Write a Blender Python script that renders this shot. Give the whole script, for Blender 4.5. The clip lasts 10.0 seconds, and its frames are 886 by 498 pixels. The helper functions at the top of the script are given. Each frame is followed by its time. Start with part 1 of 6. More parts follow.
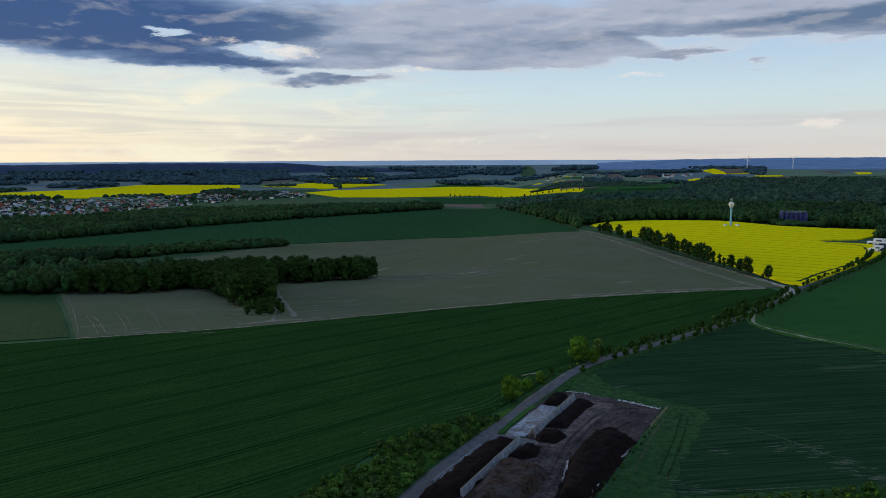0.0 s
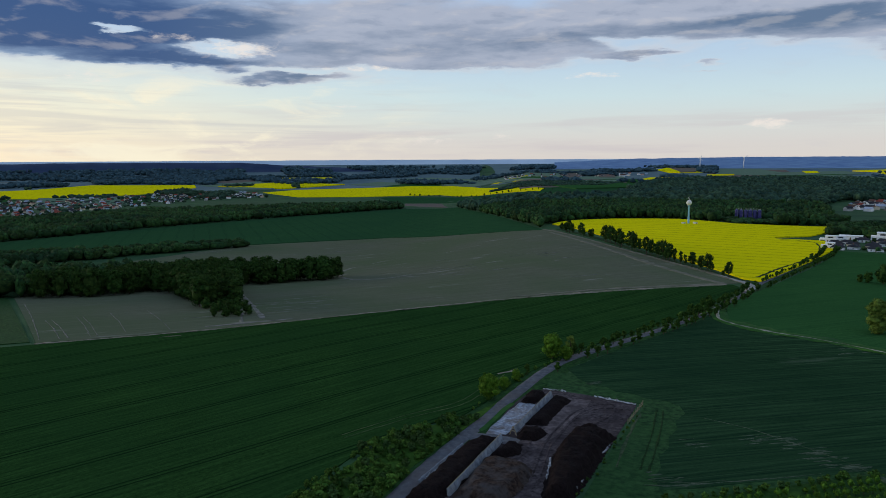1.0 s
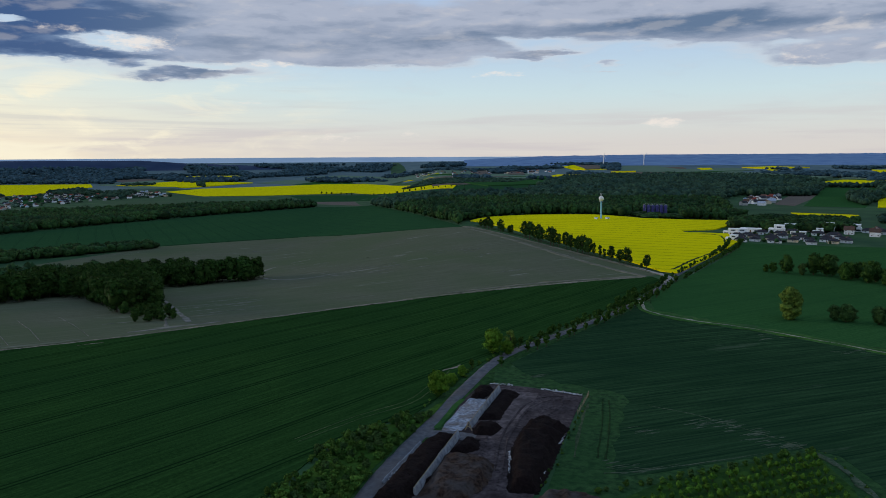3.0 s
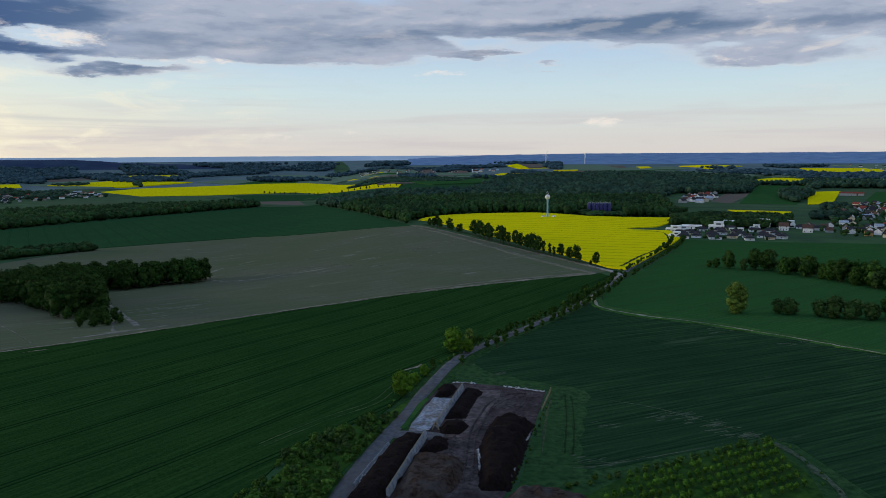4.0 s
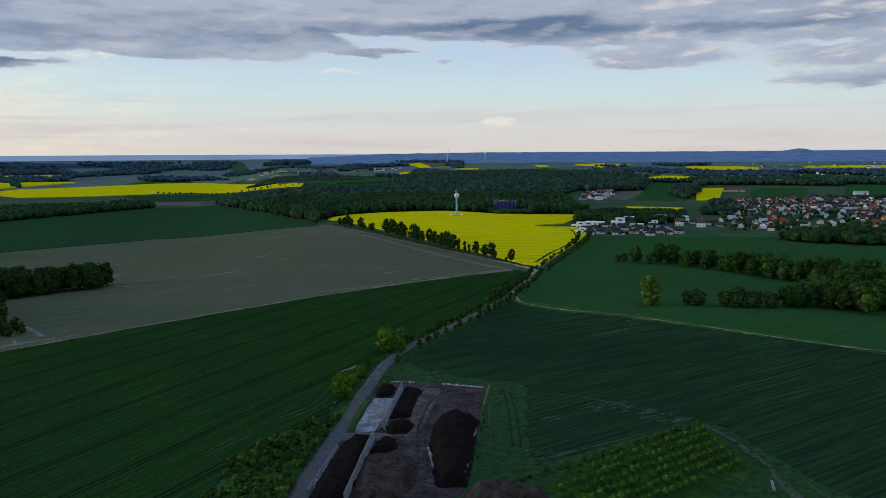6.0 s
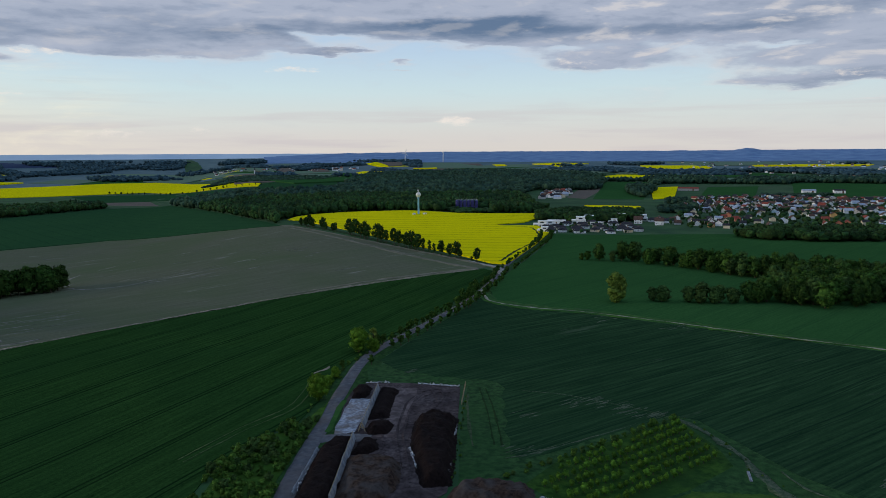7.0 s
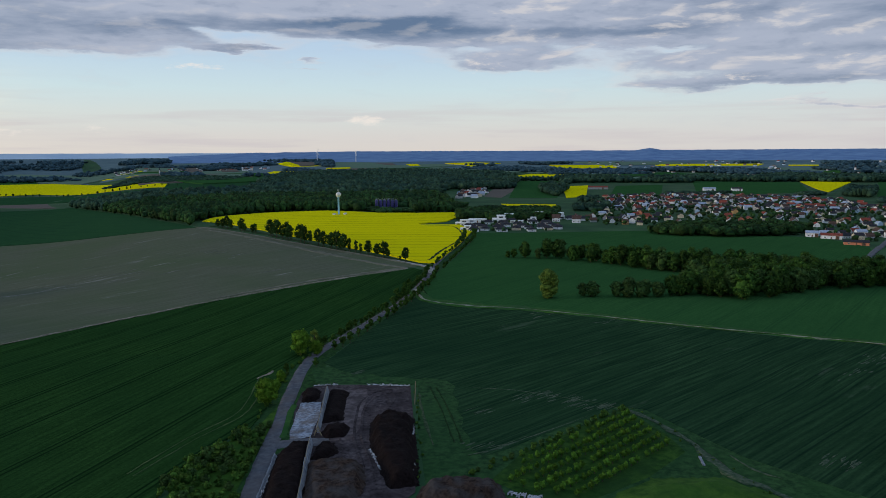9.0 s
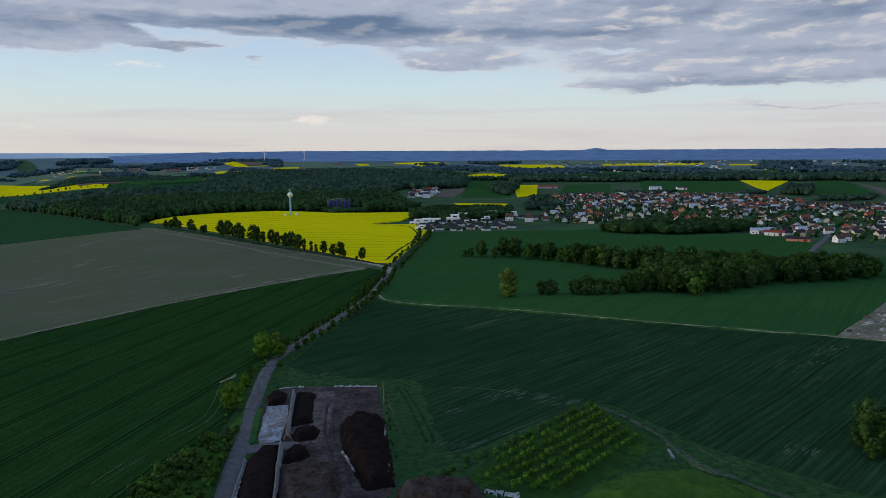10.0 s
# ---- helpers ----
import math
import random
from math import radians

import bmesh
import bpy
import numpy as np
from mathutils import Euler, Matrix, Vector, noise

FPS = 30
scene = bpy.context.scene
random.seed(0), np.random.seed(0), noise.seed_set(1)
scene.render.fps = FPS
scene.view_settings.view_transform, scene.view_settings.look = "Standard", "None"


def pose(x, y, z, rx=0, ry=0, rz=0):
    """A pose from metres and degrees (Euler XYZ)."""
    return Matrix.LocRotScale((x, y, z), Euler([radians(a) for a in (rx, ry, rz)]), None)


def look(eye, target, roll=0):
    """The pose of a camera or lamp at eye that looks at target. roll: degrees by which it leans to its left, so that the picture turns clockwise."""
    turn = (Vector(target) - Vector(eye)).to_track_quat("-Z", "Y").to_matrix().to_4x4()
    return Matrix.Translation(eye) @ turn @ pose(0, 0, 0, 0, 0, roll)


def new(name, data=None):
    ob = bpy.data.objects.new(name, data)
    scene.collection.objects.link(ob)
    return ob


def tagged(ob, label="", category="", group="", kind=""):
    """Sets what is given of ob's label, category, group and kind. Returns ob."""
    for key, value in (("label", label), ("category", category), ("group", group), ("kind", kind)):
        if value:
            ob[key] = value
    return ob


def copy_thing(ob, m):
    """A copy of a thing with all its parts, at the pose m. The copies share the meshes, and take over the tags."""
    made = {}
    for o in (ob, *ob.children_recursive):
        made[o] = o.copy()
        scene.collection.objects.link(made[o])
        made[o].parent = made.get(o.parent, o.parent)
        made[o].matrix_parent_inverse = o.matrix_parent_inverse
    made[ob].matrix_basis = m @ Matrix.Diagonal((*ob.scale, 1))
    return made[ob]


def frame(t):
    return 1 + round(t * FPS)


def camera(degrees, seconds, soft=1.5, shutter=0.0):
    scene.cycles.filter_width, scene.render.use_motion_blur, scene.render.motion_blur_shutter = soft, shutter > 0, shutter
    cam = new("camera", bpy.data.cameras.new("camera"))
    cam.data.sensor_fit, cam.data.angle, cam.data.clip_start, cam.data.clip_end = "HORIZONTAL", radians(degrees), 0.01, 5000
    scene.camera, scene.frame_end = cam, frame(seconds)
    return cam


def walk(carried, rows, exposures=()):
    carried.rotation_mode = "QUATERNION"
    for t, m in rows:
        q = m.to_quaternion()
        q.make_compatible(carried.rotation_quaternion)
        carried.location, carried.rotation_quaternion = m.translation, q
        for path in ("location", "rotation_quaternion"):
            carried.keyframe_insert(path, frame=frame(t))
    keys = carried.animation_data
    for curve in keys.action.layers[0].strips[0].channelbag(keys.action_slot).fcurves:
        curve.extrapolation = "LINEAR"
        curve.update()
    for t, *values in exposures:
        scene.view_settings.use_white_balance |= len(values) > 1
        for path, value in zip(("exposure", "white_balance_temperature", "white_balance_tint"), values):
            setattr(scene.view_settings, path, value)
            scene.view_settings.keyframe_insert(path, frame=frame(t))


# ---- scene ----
# The camera: a drone 80 m up that drifts to its left while it turns to its right.
cam = camera(63.08, 10.0, soft=0.6)
ROWS = [  # seconds, x, y, z, yaw, pitch, roll
    (0.0, 0.00, -0.00, 80.00, 0.000, -6.964, -0.290),
    (0.5, -3.25, 0.34, 79.92, -1.718, -6.992, -0.314),
    (1.0, -6.36, 0.71, 79.92, -3.318, -7.024, -0.330),
    (1.5, -9.55, 1.31, 79.77, -4.892, -7.063, -0.344),
    (2.0, -12.55, 1.89, 79.63, -6.597, -7.117, -0.364),
    (2.5, -15.78, 2.76, 79.53, -8.432, -7.181, -0.371),
    (4.0, -25.11, 5.39, 79.68, -15.010, -7.360, -0.378),
    (4.5, -28.32, 6.17, 79.83, -17.116, -7.406, -0.368),
    (5.0, -31.38, 7.06, 79.88, -19.147, -7.450, -0.361),
    (5.5, -34.32, 8.07, 79.92, -21.107, -7.477, -0.354),
    (7.0, -42.81, 12.09, 79.85, -26.316, -7.577, -0.341),
    (7.5, -45.56, 13.60, 79.82, -28.030, -7.599, -0.342),
    (8.0, -48.29, 15.23, 79.73, -29.705, -7.601, -0.333),
    (8.5, -50.92, 17.10, 79.61, -31.411, -7.612, -0.297),
    (9.0, -53.57, 18.80, 79.57, -33.340, -7.630, -0.276),
    (9.5, -55.93, 20.74, 79.48, -35.356, -7.648, -0.261),
    (10.0, -58.16, 22.83, 79.34, -37.395, -7.665, -0.255),
]
walk(cam, [(t, pose(x, y, z, 0, 0, yaw) @ pose(0, 0, 0, 90 + pitch) @ pose(0, 0, 0, 0, 0, roll)) for t, x, y, z, yaw, pitch, roll in ROWS],
     exposures=[(0.0, 0.0), (10.0, 0.0)])

# ---- world and light: a bright evening sky with broken cloud, the sun low behind cloud ----
world = bpy.data.worlds.new("evening_sky")
scene.world = world
world.use_nodes = True
WT = world.node_tree
WT.nodes.clear()


def wlink(a, b):
    WT.links.new(a, b)


def wmath(op, a, b=None, c=None, clamp=False):
    n = WT.nodes.new("ShaderNodeMath")
    n.operation = op
    n.use_clamp = clamp
    for i, v in enumerate((a, b, c)):
        if v is None:
            continue
        if isinstance(v, (int, float)):
            n.inputs[i].default_value = v
        else:
            WT.links.new(v, n.inputs[i])
    return n.outputs[0]


def wsmooth(x, lo, hi):
    n = WT.nodes.new("ShaderNodeMapRange")
    n.interpolation_type = "SMOOTHSTEP"
    n.inputs[1].default_value, n.inputs[2].default_value = lo, hi
    WT.links.new(x, n.inputs[0])
    return n.outputs[0]


def wmix(fac, a, b):
    n = WT.nodes.new("ShaderNodeMix")
    n.data_type = "RGBA"
    for s, v in ((n.inputs[0], fac), (n.inputs[6], a), (n.inputs[7], b)):
        if isinstance(v, (int, float)):
            s.default_value = v
        elif isinstance(v, tuple):
            s.default_value = (*v, 1)
        else:
            WT.links.new(v, s)
    return n.outputs[2]


def wramp(x, stops):
    n = WT.nodes.new("ShaderNodeValToRGB")
    el = n.color_ramp.elements
    while len(el) < len(stops):
        el.new(0.5)
    for e, (p, c) in zip(el, stops):
        e.position, e.color = p, (*c, 1)
    WT.links.new(x, n.inputs[0])
    return n.outputs[0]


def wnoise(vec, scale, detail=6, rough=0.55, distort=0.0):
    n = WT.nodes.new("ShaderNodeTexNoise")
    n.inputs["Scale"].default_value, n.inputs["Detail"].default_value = scale, detail
    n.inputs["Roughness"].default_value, n.inputs["Distortion"].default_value = rough, distort
    WT.links.new(vec, n.inputs["Vector"])
    return n.outputs["Fac"]


def wvec(x, y, z=0.0):
    n = WT.nodes.new("ShaderNodeCombineXYZ")
    for i, v in enumerate((x, y, z)):
        if isinstance(v, (int, float)):
            n.inputs[i].default_value = v
        else:
            WT.links.new(v, n.inputs[i])
    return n.outputs[0]


coord = WT.nodes.new("ShaderNodeTexCoord")
sep = WT.nodes.new("ShaderNodeSeparateXYZ")
wlink(coord.outputs["Generated"], sep.inputs[0])
AZ = wmath("MULTIPLY", wmath("ARCTAN2", sep.outputs[0], sep.outputs[1]), 57.2958)   # degrees, clockwise from +y
EL = wmath("MULTIPLY", wmath("ARCSINE", sep.outputs[2]), 57.2958)


def blob(az, el, ra, re, w):
    """A soft oval of cloud cover round a bearing and a height, in degrees."""
    a = wmath("DIVIDE", wmath("SUBTRACT", AZ, az), ra)
    e = wmath("DIVIDE", wmath("SUBTRACT", EL, el), re)
    r2 = wmath("ADD", wmath("MULTIPLY", a, a), wmath("MULTIPLY", e, e))
    return wmath("MULTIPLY", wmath("EXPONENT", wmath("MULTIPLY", r2, -1.0)), w)


def ovals_sum(ovals):
    total = None
    for o in ovals:
        b = blob(*o)
        total = b if total is None else wmath("ADD", total, b)
    return total


sky_tex = WT.nodes.new("ShaderNodeTexSky")
sky_tex.sky_type = "NISHITA"
sky_tex.sun_disc = False
sky_tex.sun_elevation, sky_tex.sun_rotation = radians(7), radians(-62)
EL01 = wmath("DIVIDE", EL, 40.0, clamp=True)
base = wramp(EL01, [(0.0, (0.665, 0.63, 0.60)), (0.03, (0.635, 0.62, 0.615)), (0.075, (0.60, 0.66, 0.67)), (0.12, (0.54, 0.68, 0.74)),
                    (0.19, (0.45, 0.59, 0.75)), (0.32, (0.38, 0.50, 0.72)), (0.6, (0.36, 0.46, 0.62)), (1.0, (0.30, 0.40, 0.56))])
glow = wmath("MULTIPLY", wsmooth(AZ, 6.0, -34.0), wsmooth(EL, 11.0, 2.0))
base = wmix(wmath("MULTIPLY", glow, 0.75), base, (0.86, 0.78, 0.58))
shade_right = wmath("MULTIPLY", wsmooth(AZ, 35.0, 75.0), 0.4)
base = wmix(shade_right, base, (0.52, 0.56, 0.63))
tinted = WT.nodes.new("ShaderNodeMix")
tinted.data_type, tinted.blend_type = "RGBA", "ADD"
tinted.inputs[0].default_value = 0.02
wlink(base, tinted.inputs[6])
wlink(sky_tex.outputs[0], tinted.inputs[7])
base = tinted.outputs[2]

# low pink streaks and cream bands
streak = wnoise(wvec(wmath("MULTIPLY", AZ, 0.05), wmath("MULTIPLY", EL, 0.85), 3.0), 1.0, 5, 0.55, 0.3)
streak = wmath("MULTIPLY", wsmooth(streak, 0.46, 0.66), wsmooth(EL, 5.5, 1.5))
base = wmix(wmath("MULTIPLY", streak, 0.55), base, (0.585, 0.54, 0.565))
cream = wnoise(wvec(wmath("MULTIPLY", AZ, 0.13), wmath("MULTIPLY", EL, 0.62), 9.0), 1.0, 8, 0.62, 0.8)
cream = wmath("MULTIPLY", wmath("MULTIPLY", wsmooth(cream, 0.47, 0.68), wsmooth(AZ, 8.0, -18.0)), wsmooth(EL, 8.0, 4.0))
base = wmix(wmath("MULTIPLY", cream, 0.8), base, (0.97, 0.90, 0.70))

grey_n = wnoise(wvec(wmath("MULTIPLY", AZ, 0.045), wmath("ADD", wmath("MULTIPLY", EL, 0.95), wmath("MULTIPLY", AZ, 0.012)), 14.0), 1.0, 6, 0.55, 0.6)
grey = wmath("MULTIPLY", wmath("MULTIPLY", wsmooth(grey_n, 0.48, 0.62), wsmooth(AZ, 12.0, -12.0)), wmath("MULTIPLY", wsmooth(EL, 7.0, 4.5), wsmooth(EL, 0.6, 2.0)))
base = wmix(wmath("MULTIPLY", grey, 0.4), base, (0.55, 0.55, 0.56))

# fine bright flecks and small sunlit heads
fleck_n = wnoise(wvec(wmath("MULTIPLY", AZ, 0.8), wmath("MULTIPLY", EL, 2.2), 1.0), 1.0, 8, 0.66)
fleck = ovals_sum([(27.4, 2.5, 1.7, 0.5, 1.15), (15.0, 6.35, 2.4, 0.32, 0.9), (1.5, 1.5, 3.4, 0.55, 0.68), (8.0, 1.8, 1.3, 0.35, 0.75), (-4.0, 4.1, 2.2, 0.22, 0.7),
               (-9.5, 4.2, 1.5, 0.2, 0.6), (-11.8, 8.2, 3.6, 0.8, 1.0), (36.5, 6.7, 2.6, 0.7, 0.7), (55.0, 5.3, 3.0, 0.45, 0.7), (62.0, 6.2, 3.0, 0.6, 0.6),
               (-17.0, 9.0, 2.0, 0.35, 0.7), (-3.0, 7.0, 4.5, 0.35, 0.8), (46.0, 8.0, 3.0, 0.6, 0.4), (66.0, 7.9, 2.5, 0.6, 0.5), (-23.0, 5.8, 4.0, 1.0, 0.6)])
fleck = wsmooth(wmath("ADD", wmath("MULTIPLY", fleck_n, 1.7), wmath("MULTIPLY", fleck, 0.75)), 1.22, 1.75)

# the cloud bank: oval masses and gaps, their outlines torn by two scales of noise
def streaky(scale_az, scale_el, z, detail, rough, distort=0.0):
    return wnoise(wvec(wmath("MULTIPLY", AZ, scale_az), wmath("MULTIPLY", EL, scale_el), z), 1.0, detail, rough, distort)


AZ_W = wmath("ADD", AZ, wmath("MULTIPLY", wmath("SUBTRACT", streaky(0.10, 0.40, 5.0, 7, 0.58), 0.5), 11.0))
EL_W = wmath("ADD", EL, wmath("MULTIPLY", wmath("SUBTRACT", streaky(0.13, 0.55, 21.0, 7, 0.58), 0.36), 2.8))
MASSES = [(-29, 10.9, 11, 2.3, 1.15), (-24, 8.8, 8, 0.95, 0.95), (-15.5, 7.7, 7.5, 0.55, 0.85), (-9.5, 6.6, 4.4, 0.30, 0.65), (-13, 10.6, 6.0, 1.2, 0.95),
          (1, 10.4, 12, 2.4, 0.85), (-5, 8.5, 7, 0.8, 0.6), (5, 7.8, 5.5, 0.65, 0.6), (12, 9.0, 6, 0.8, 0.65), (24, 10.9, 11, 1.7, 0.9), (30, 9.6, 9, 0.9, 0.65), (18.3, 8.1, 2.4, 0.20, 0.6),
          (23.7, 7.4, 0.9, 0.16, 0.45), (24.3, 6.7, 0.6, 0.12, 0.35), (38, 10.9, 9, 2.4, 0.9), (45, 9.2, 8, 1.0, 0.7), (38, 7.2, 6, 0.6, 0.62), (58, 10.2, 12, 2.6, 0.9), (58, 7.2, 9, 1.2, 0.72),
          (60, 5.3, 14, 0.55, 0.72), (67, 7.4, 7, 2.0, 0.65), (62, 3.8, 10, 0.22, 0.42), (-11.8, 8.7, 3.6, 0.5, -0.8), (-20.0, 9.7, 2.4, 0.24, -0.75), (16, 9.2, 4, 0.5, -0.5), (51, 8.0, 5, 0.35, -0.35)]
THICK = [(-30, 11.0, 12, 2.3, 1.2), (-23, 8.9, 7, 0.75, 0.95), (-13.0, 10.3, 5.4, 0.95, 0.9), (-16, 7.7, 7, 0.4, 0.75), (-9.5, 6.6, 3.8, 0.24, 0.55), (-3, 8.8, 7, 0.6, 0.40), (3, 10.1, 5, 0.5, 0.18), (5, 7.7, 4, 0.4, 0.18),
         (12, 9.2, 6, 0.6, 0.45), (25, 10.0, 9, 0.65, 0.62), (31, 9.8, 6, 0.7, 0.40), (18.3, 8.1, 2, 0.2, 0.35), (28, 9.0, 7, 0.45, 0.25), (46, 9.0, 8, 0.6, 0.52), (36, 10.0, 3, 0.5, 0.15), (53, 10.9, 6, 1.2, 0.32),
         (68, 10.4, 7, 1.6, 0.42), (58, 5.2, 11, 0.3, 0.26), (63, 7.3, 6, 0.6, 0.22)]


def cover(ovals):
    total = None
    for az, el, ra, re, w in ovals:
        a = wmath("DIVIDE", wmath("SUBTRACT", AZ_W, az), ra)
        e = wmath("DIVIDE", wmath("SUBTRACT", EL_W, el), re)
        r2 = wmath("ADD", wmath("MULTIPLY", a, a), wmath("MULTIPLY", e, e))
        b = wmath("MULTIPLY", wmath("EXPONENT", wmath("MULTIPLY", r2, -1.0)), w)
        total = b if total is None else wmath("ADD", total, b)
    return total


billow = streaky(0.17, 0.62, 0.0, 9, 0.56, 0.25)
toward = wnoise(wvec(wmath("MULTIPLY", wmath("SUBTRACT", AZ, 0.6), 0.17), wmath("MULTIPLY", wmath("ADD", EL, 0.35), 0.62), 0.0), 1.0, 7, 0.54, 0.25)
relief = wmath("SUBTRACT", billow, toward)
bank = wmath("ADD", cover(MASSES), wmath("ADD", wmath("MULTIPLY", wmath("SUBTRACT", billow, 0.5), 1.0), wmath("MULTIPLY", wsmooth(EL, 11.5, 15.0), 0.5)))
dens = wsmooth(bank, 0.06, 0.56)
thick = wmath("MULTIPLY", wsmooth(wmath("ADD", cover(THICK), wmath("MULTIPLY", wmath("SUBTRACT", streaky(0.12, 0.7, 7.0, 8, 0.58), 0.5), 0.9)), -0.02, 0.72), wsmooth(bank, 0.2, 0.55))
cold = wsmooth(AZ, -4.0, -20.0)
dark_col = wmix(cold, (0.100, 0.162, 0.275), (0.020, 0.070, 0.210))
light_col = wmix(cold, (0.400, 0.445, 0.555), (0.24, 0.35, 0.54))
cloud_col = wmix(thick, light_col, dark_col)
lit = wmath("MULTIPLY", wsmooth(relief, 0.01, 0.16), wmath("ADD", 0.22, wmath("MULTIPLY", wsmooth(AZ, 30.0, 42.0), 0.36)))
cloud_col = wmix(lit, cloud_col, (0.77, 0.72, 0.69))
shade = wmath("MULTIPLY", wsmooth(relief, -0.01, -0.16), 0.28)
cloud_col = wmix(shade, cloud_col, dark_col)
rim = wmath("MULTIPLY", wmath("MULTIPLY", wsmooth(bank, 0.08, 0.22), wsmooth(bank, 0.46, 0.26)), wsmooth(EL, 10.5, 8.5))
cloud_col = wmix(wmath("MULTIPLY", rim, 0.45), cloud_col, (0.90, 0.85, 0.80))
overhead = wsmooth(EL, 14.0, 30.0)
cloud_col = wmix(overhead, cloud_col, (0.31, 0.415, 0.60))
sky_col = wmix(wmath("MULTIPLY", dens, 0.93), base, cloud_col)
sky_col = wmix(wmath("MULTIPLY", fleck, 0.75), sky_col, (0.90, 0.82, 0.75))
below = wsmooth(EL, -0.5, -2.0)
sky_col = wmix(below, sky_col, (0.04, 0.05, 0.05))
bg = WT.nodes.new("ShaderNodeBackground")
bg.inputs["Strength"].default_value = 1.0
wlink(sky_col, bg.inputs["Color"])
wout = WT.nodes.new("ShaderNodeOutputWorld")
wlink(bg.outputs[0], wout.inputs["Surface"])

sun_data = bpy.data.lights.new("sun", "SUN")
sun_data.energy, sun_data.angle, sun_data.color = 1.5, radians(12), (1.0, 0.86, 0.70)
sun = new("sun", sun_data)
sun.matrix_world = look((-62, 33, 0), (0, 0, -9))


# ---- materials ----
def colour_mat(name, dark, light, scale=1.0, rough=0.85, bump=0.0, bump_scale=None, detail=6, random_hue=0.0, island=False, metallic=0.0, spread=(0.35, 0.65),
               big=None, big_scale=0.02, big_amount=0.5, spec=0.05):
    """A surface between two colours by noise at a fine scale, washed by a third colour at a broad scale."""
    m = bpy.data.materials.new(name)
    m.use_nodes = True
    t = m.node_tree
    b = t.nodes["Principled BSDF"]
    b.inputs["Roughness"].default_value, b.inputs["Metallic"].default_value = rough, metallic
    b.inputs["Specular IOR Level"].default_value = spec
    geo = t.nodes.new("ShaderNodeNewGeometry")
    n = t.nodes.new("ShaderNodeTexNoise")
    n.inputs["Scale"].default_value, n.inputs["Detail"].default_value, n.inputs["Roughness"].default_value = scale, detail, 0.6
    t.links.new(geo.outputs["Position"], n.inputs["Vector"])
    r = t.nodes.new("ShaderNodeValToRGB")
    r.color_ramp.elements[0].position, r.color_ramp.elements[1].position = spread
    r.color_ramp.elements[0].color, r.color_ramp.elements[1].color = (*dark, 1), (*light, 1)
    t.links.new(n.outputs["Fac"], r.inputs[0])
    col = r.outputs[0]
    if big:
        n2 = t.nodes.new("ShaderNodeTexNoise")
        n2.inputs["Scale"].default_value, n2.inputs["Detail"].default_value = big_scale, 5
        t.links.new(geo.outputs["Position"], n2.inputs["Vector"])
        mr = t.nodes.new("ShaderNodeMapRange")
        mr.inputs[1].default_value, mr.inputs[2].default_value, mr.inputs[4].default_value = 0.42, 0.66, big_amount
        t.links.new(n2.outputs["Fac"], mr.inputs[0])
        mx = t.nodes.new("ShaderNodeMix")
        mx.data_type = "RGBA"
        mx.inputs[7].default_value = (*big, 1)
        t.links.new(mr.outputs[0], mx.inputs[0])
        t.links.new(col, mx.inputs[6])
        col = mx.outputs[2]
    if random_hue or island:
        hs = t.nodes.new("ShaderNodeHueSaturation")
        spray = geo.outputs["Random Per Island"]
        src = spray
        if not island:
            both = t.nodes.new("ShaderNodeMix")
            both.inputs[0].default_value = 0.55
            t.links.new(t.nodes.new("ShaderNodeObjectInfo").outputs["Random"], both.inputs[2])
            t.links.new(spray, both.inputs[3])
            src = both.outputs[0]
        for k, lo, hi in (("Hue", 0.5 - random_hue * 0.35, 0.5 + random_hue), ("Value", 0.58, 1.42)):
            mr = t.nodes.new("ShaderNodeMapRange")
            mr.inputs[3].default_value, mr.inputs[4].default_value = lo, hi
            t.links.new(src, mr.inputs[0])
            t.links.new(mr.outputs[0], hs.inputs[k])
        t.links.new(col, hs.inputs["Color"])
        col = hs.outputs[0]
    t.links.new(col, b.inputs["Base Color"])
    if bump:
        n3 = t.nodes.new("ShaderNodeTexNoise")
        n3.inputs["Scale"].default_value, n3.inputs["Detail"].default_value = bump_scale or scale * 2, 4
        t.links.new(geo.outputs["Position"], n3.inputs["Vector"])
        bp = t.nodes.new("ShaderNodeBump")
        bp.inputs["Strength"].default_value, bp.inputs["Distance"].default_value = bump, 0.3
        t.links.new(n3.outputs["Fac"], bp.inputs["Height"])
        t.links.new(bp.outputs[0], b.inputs["Normal"])
    return m


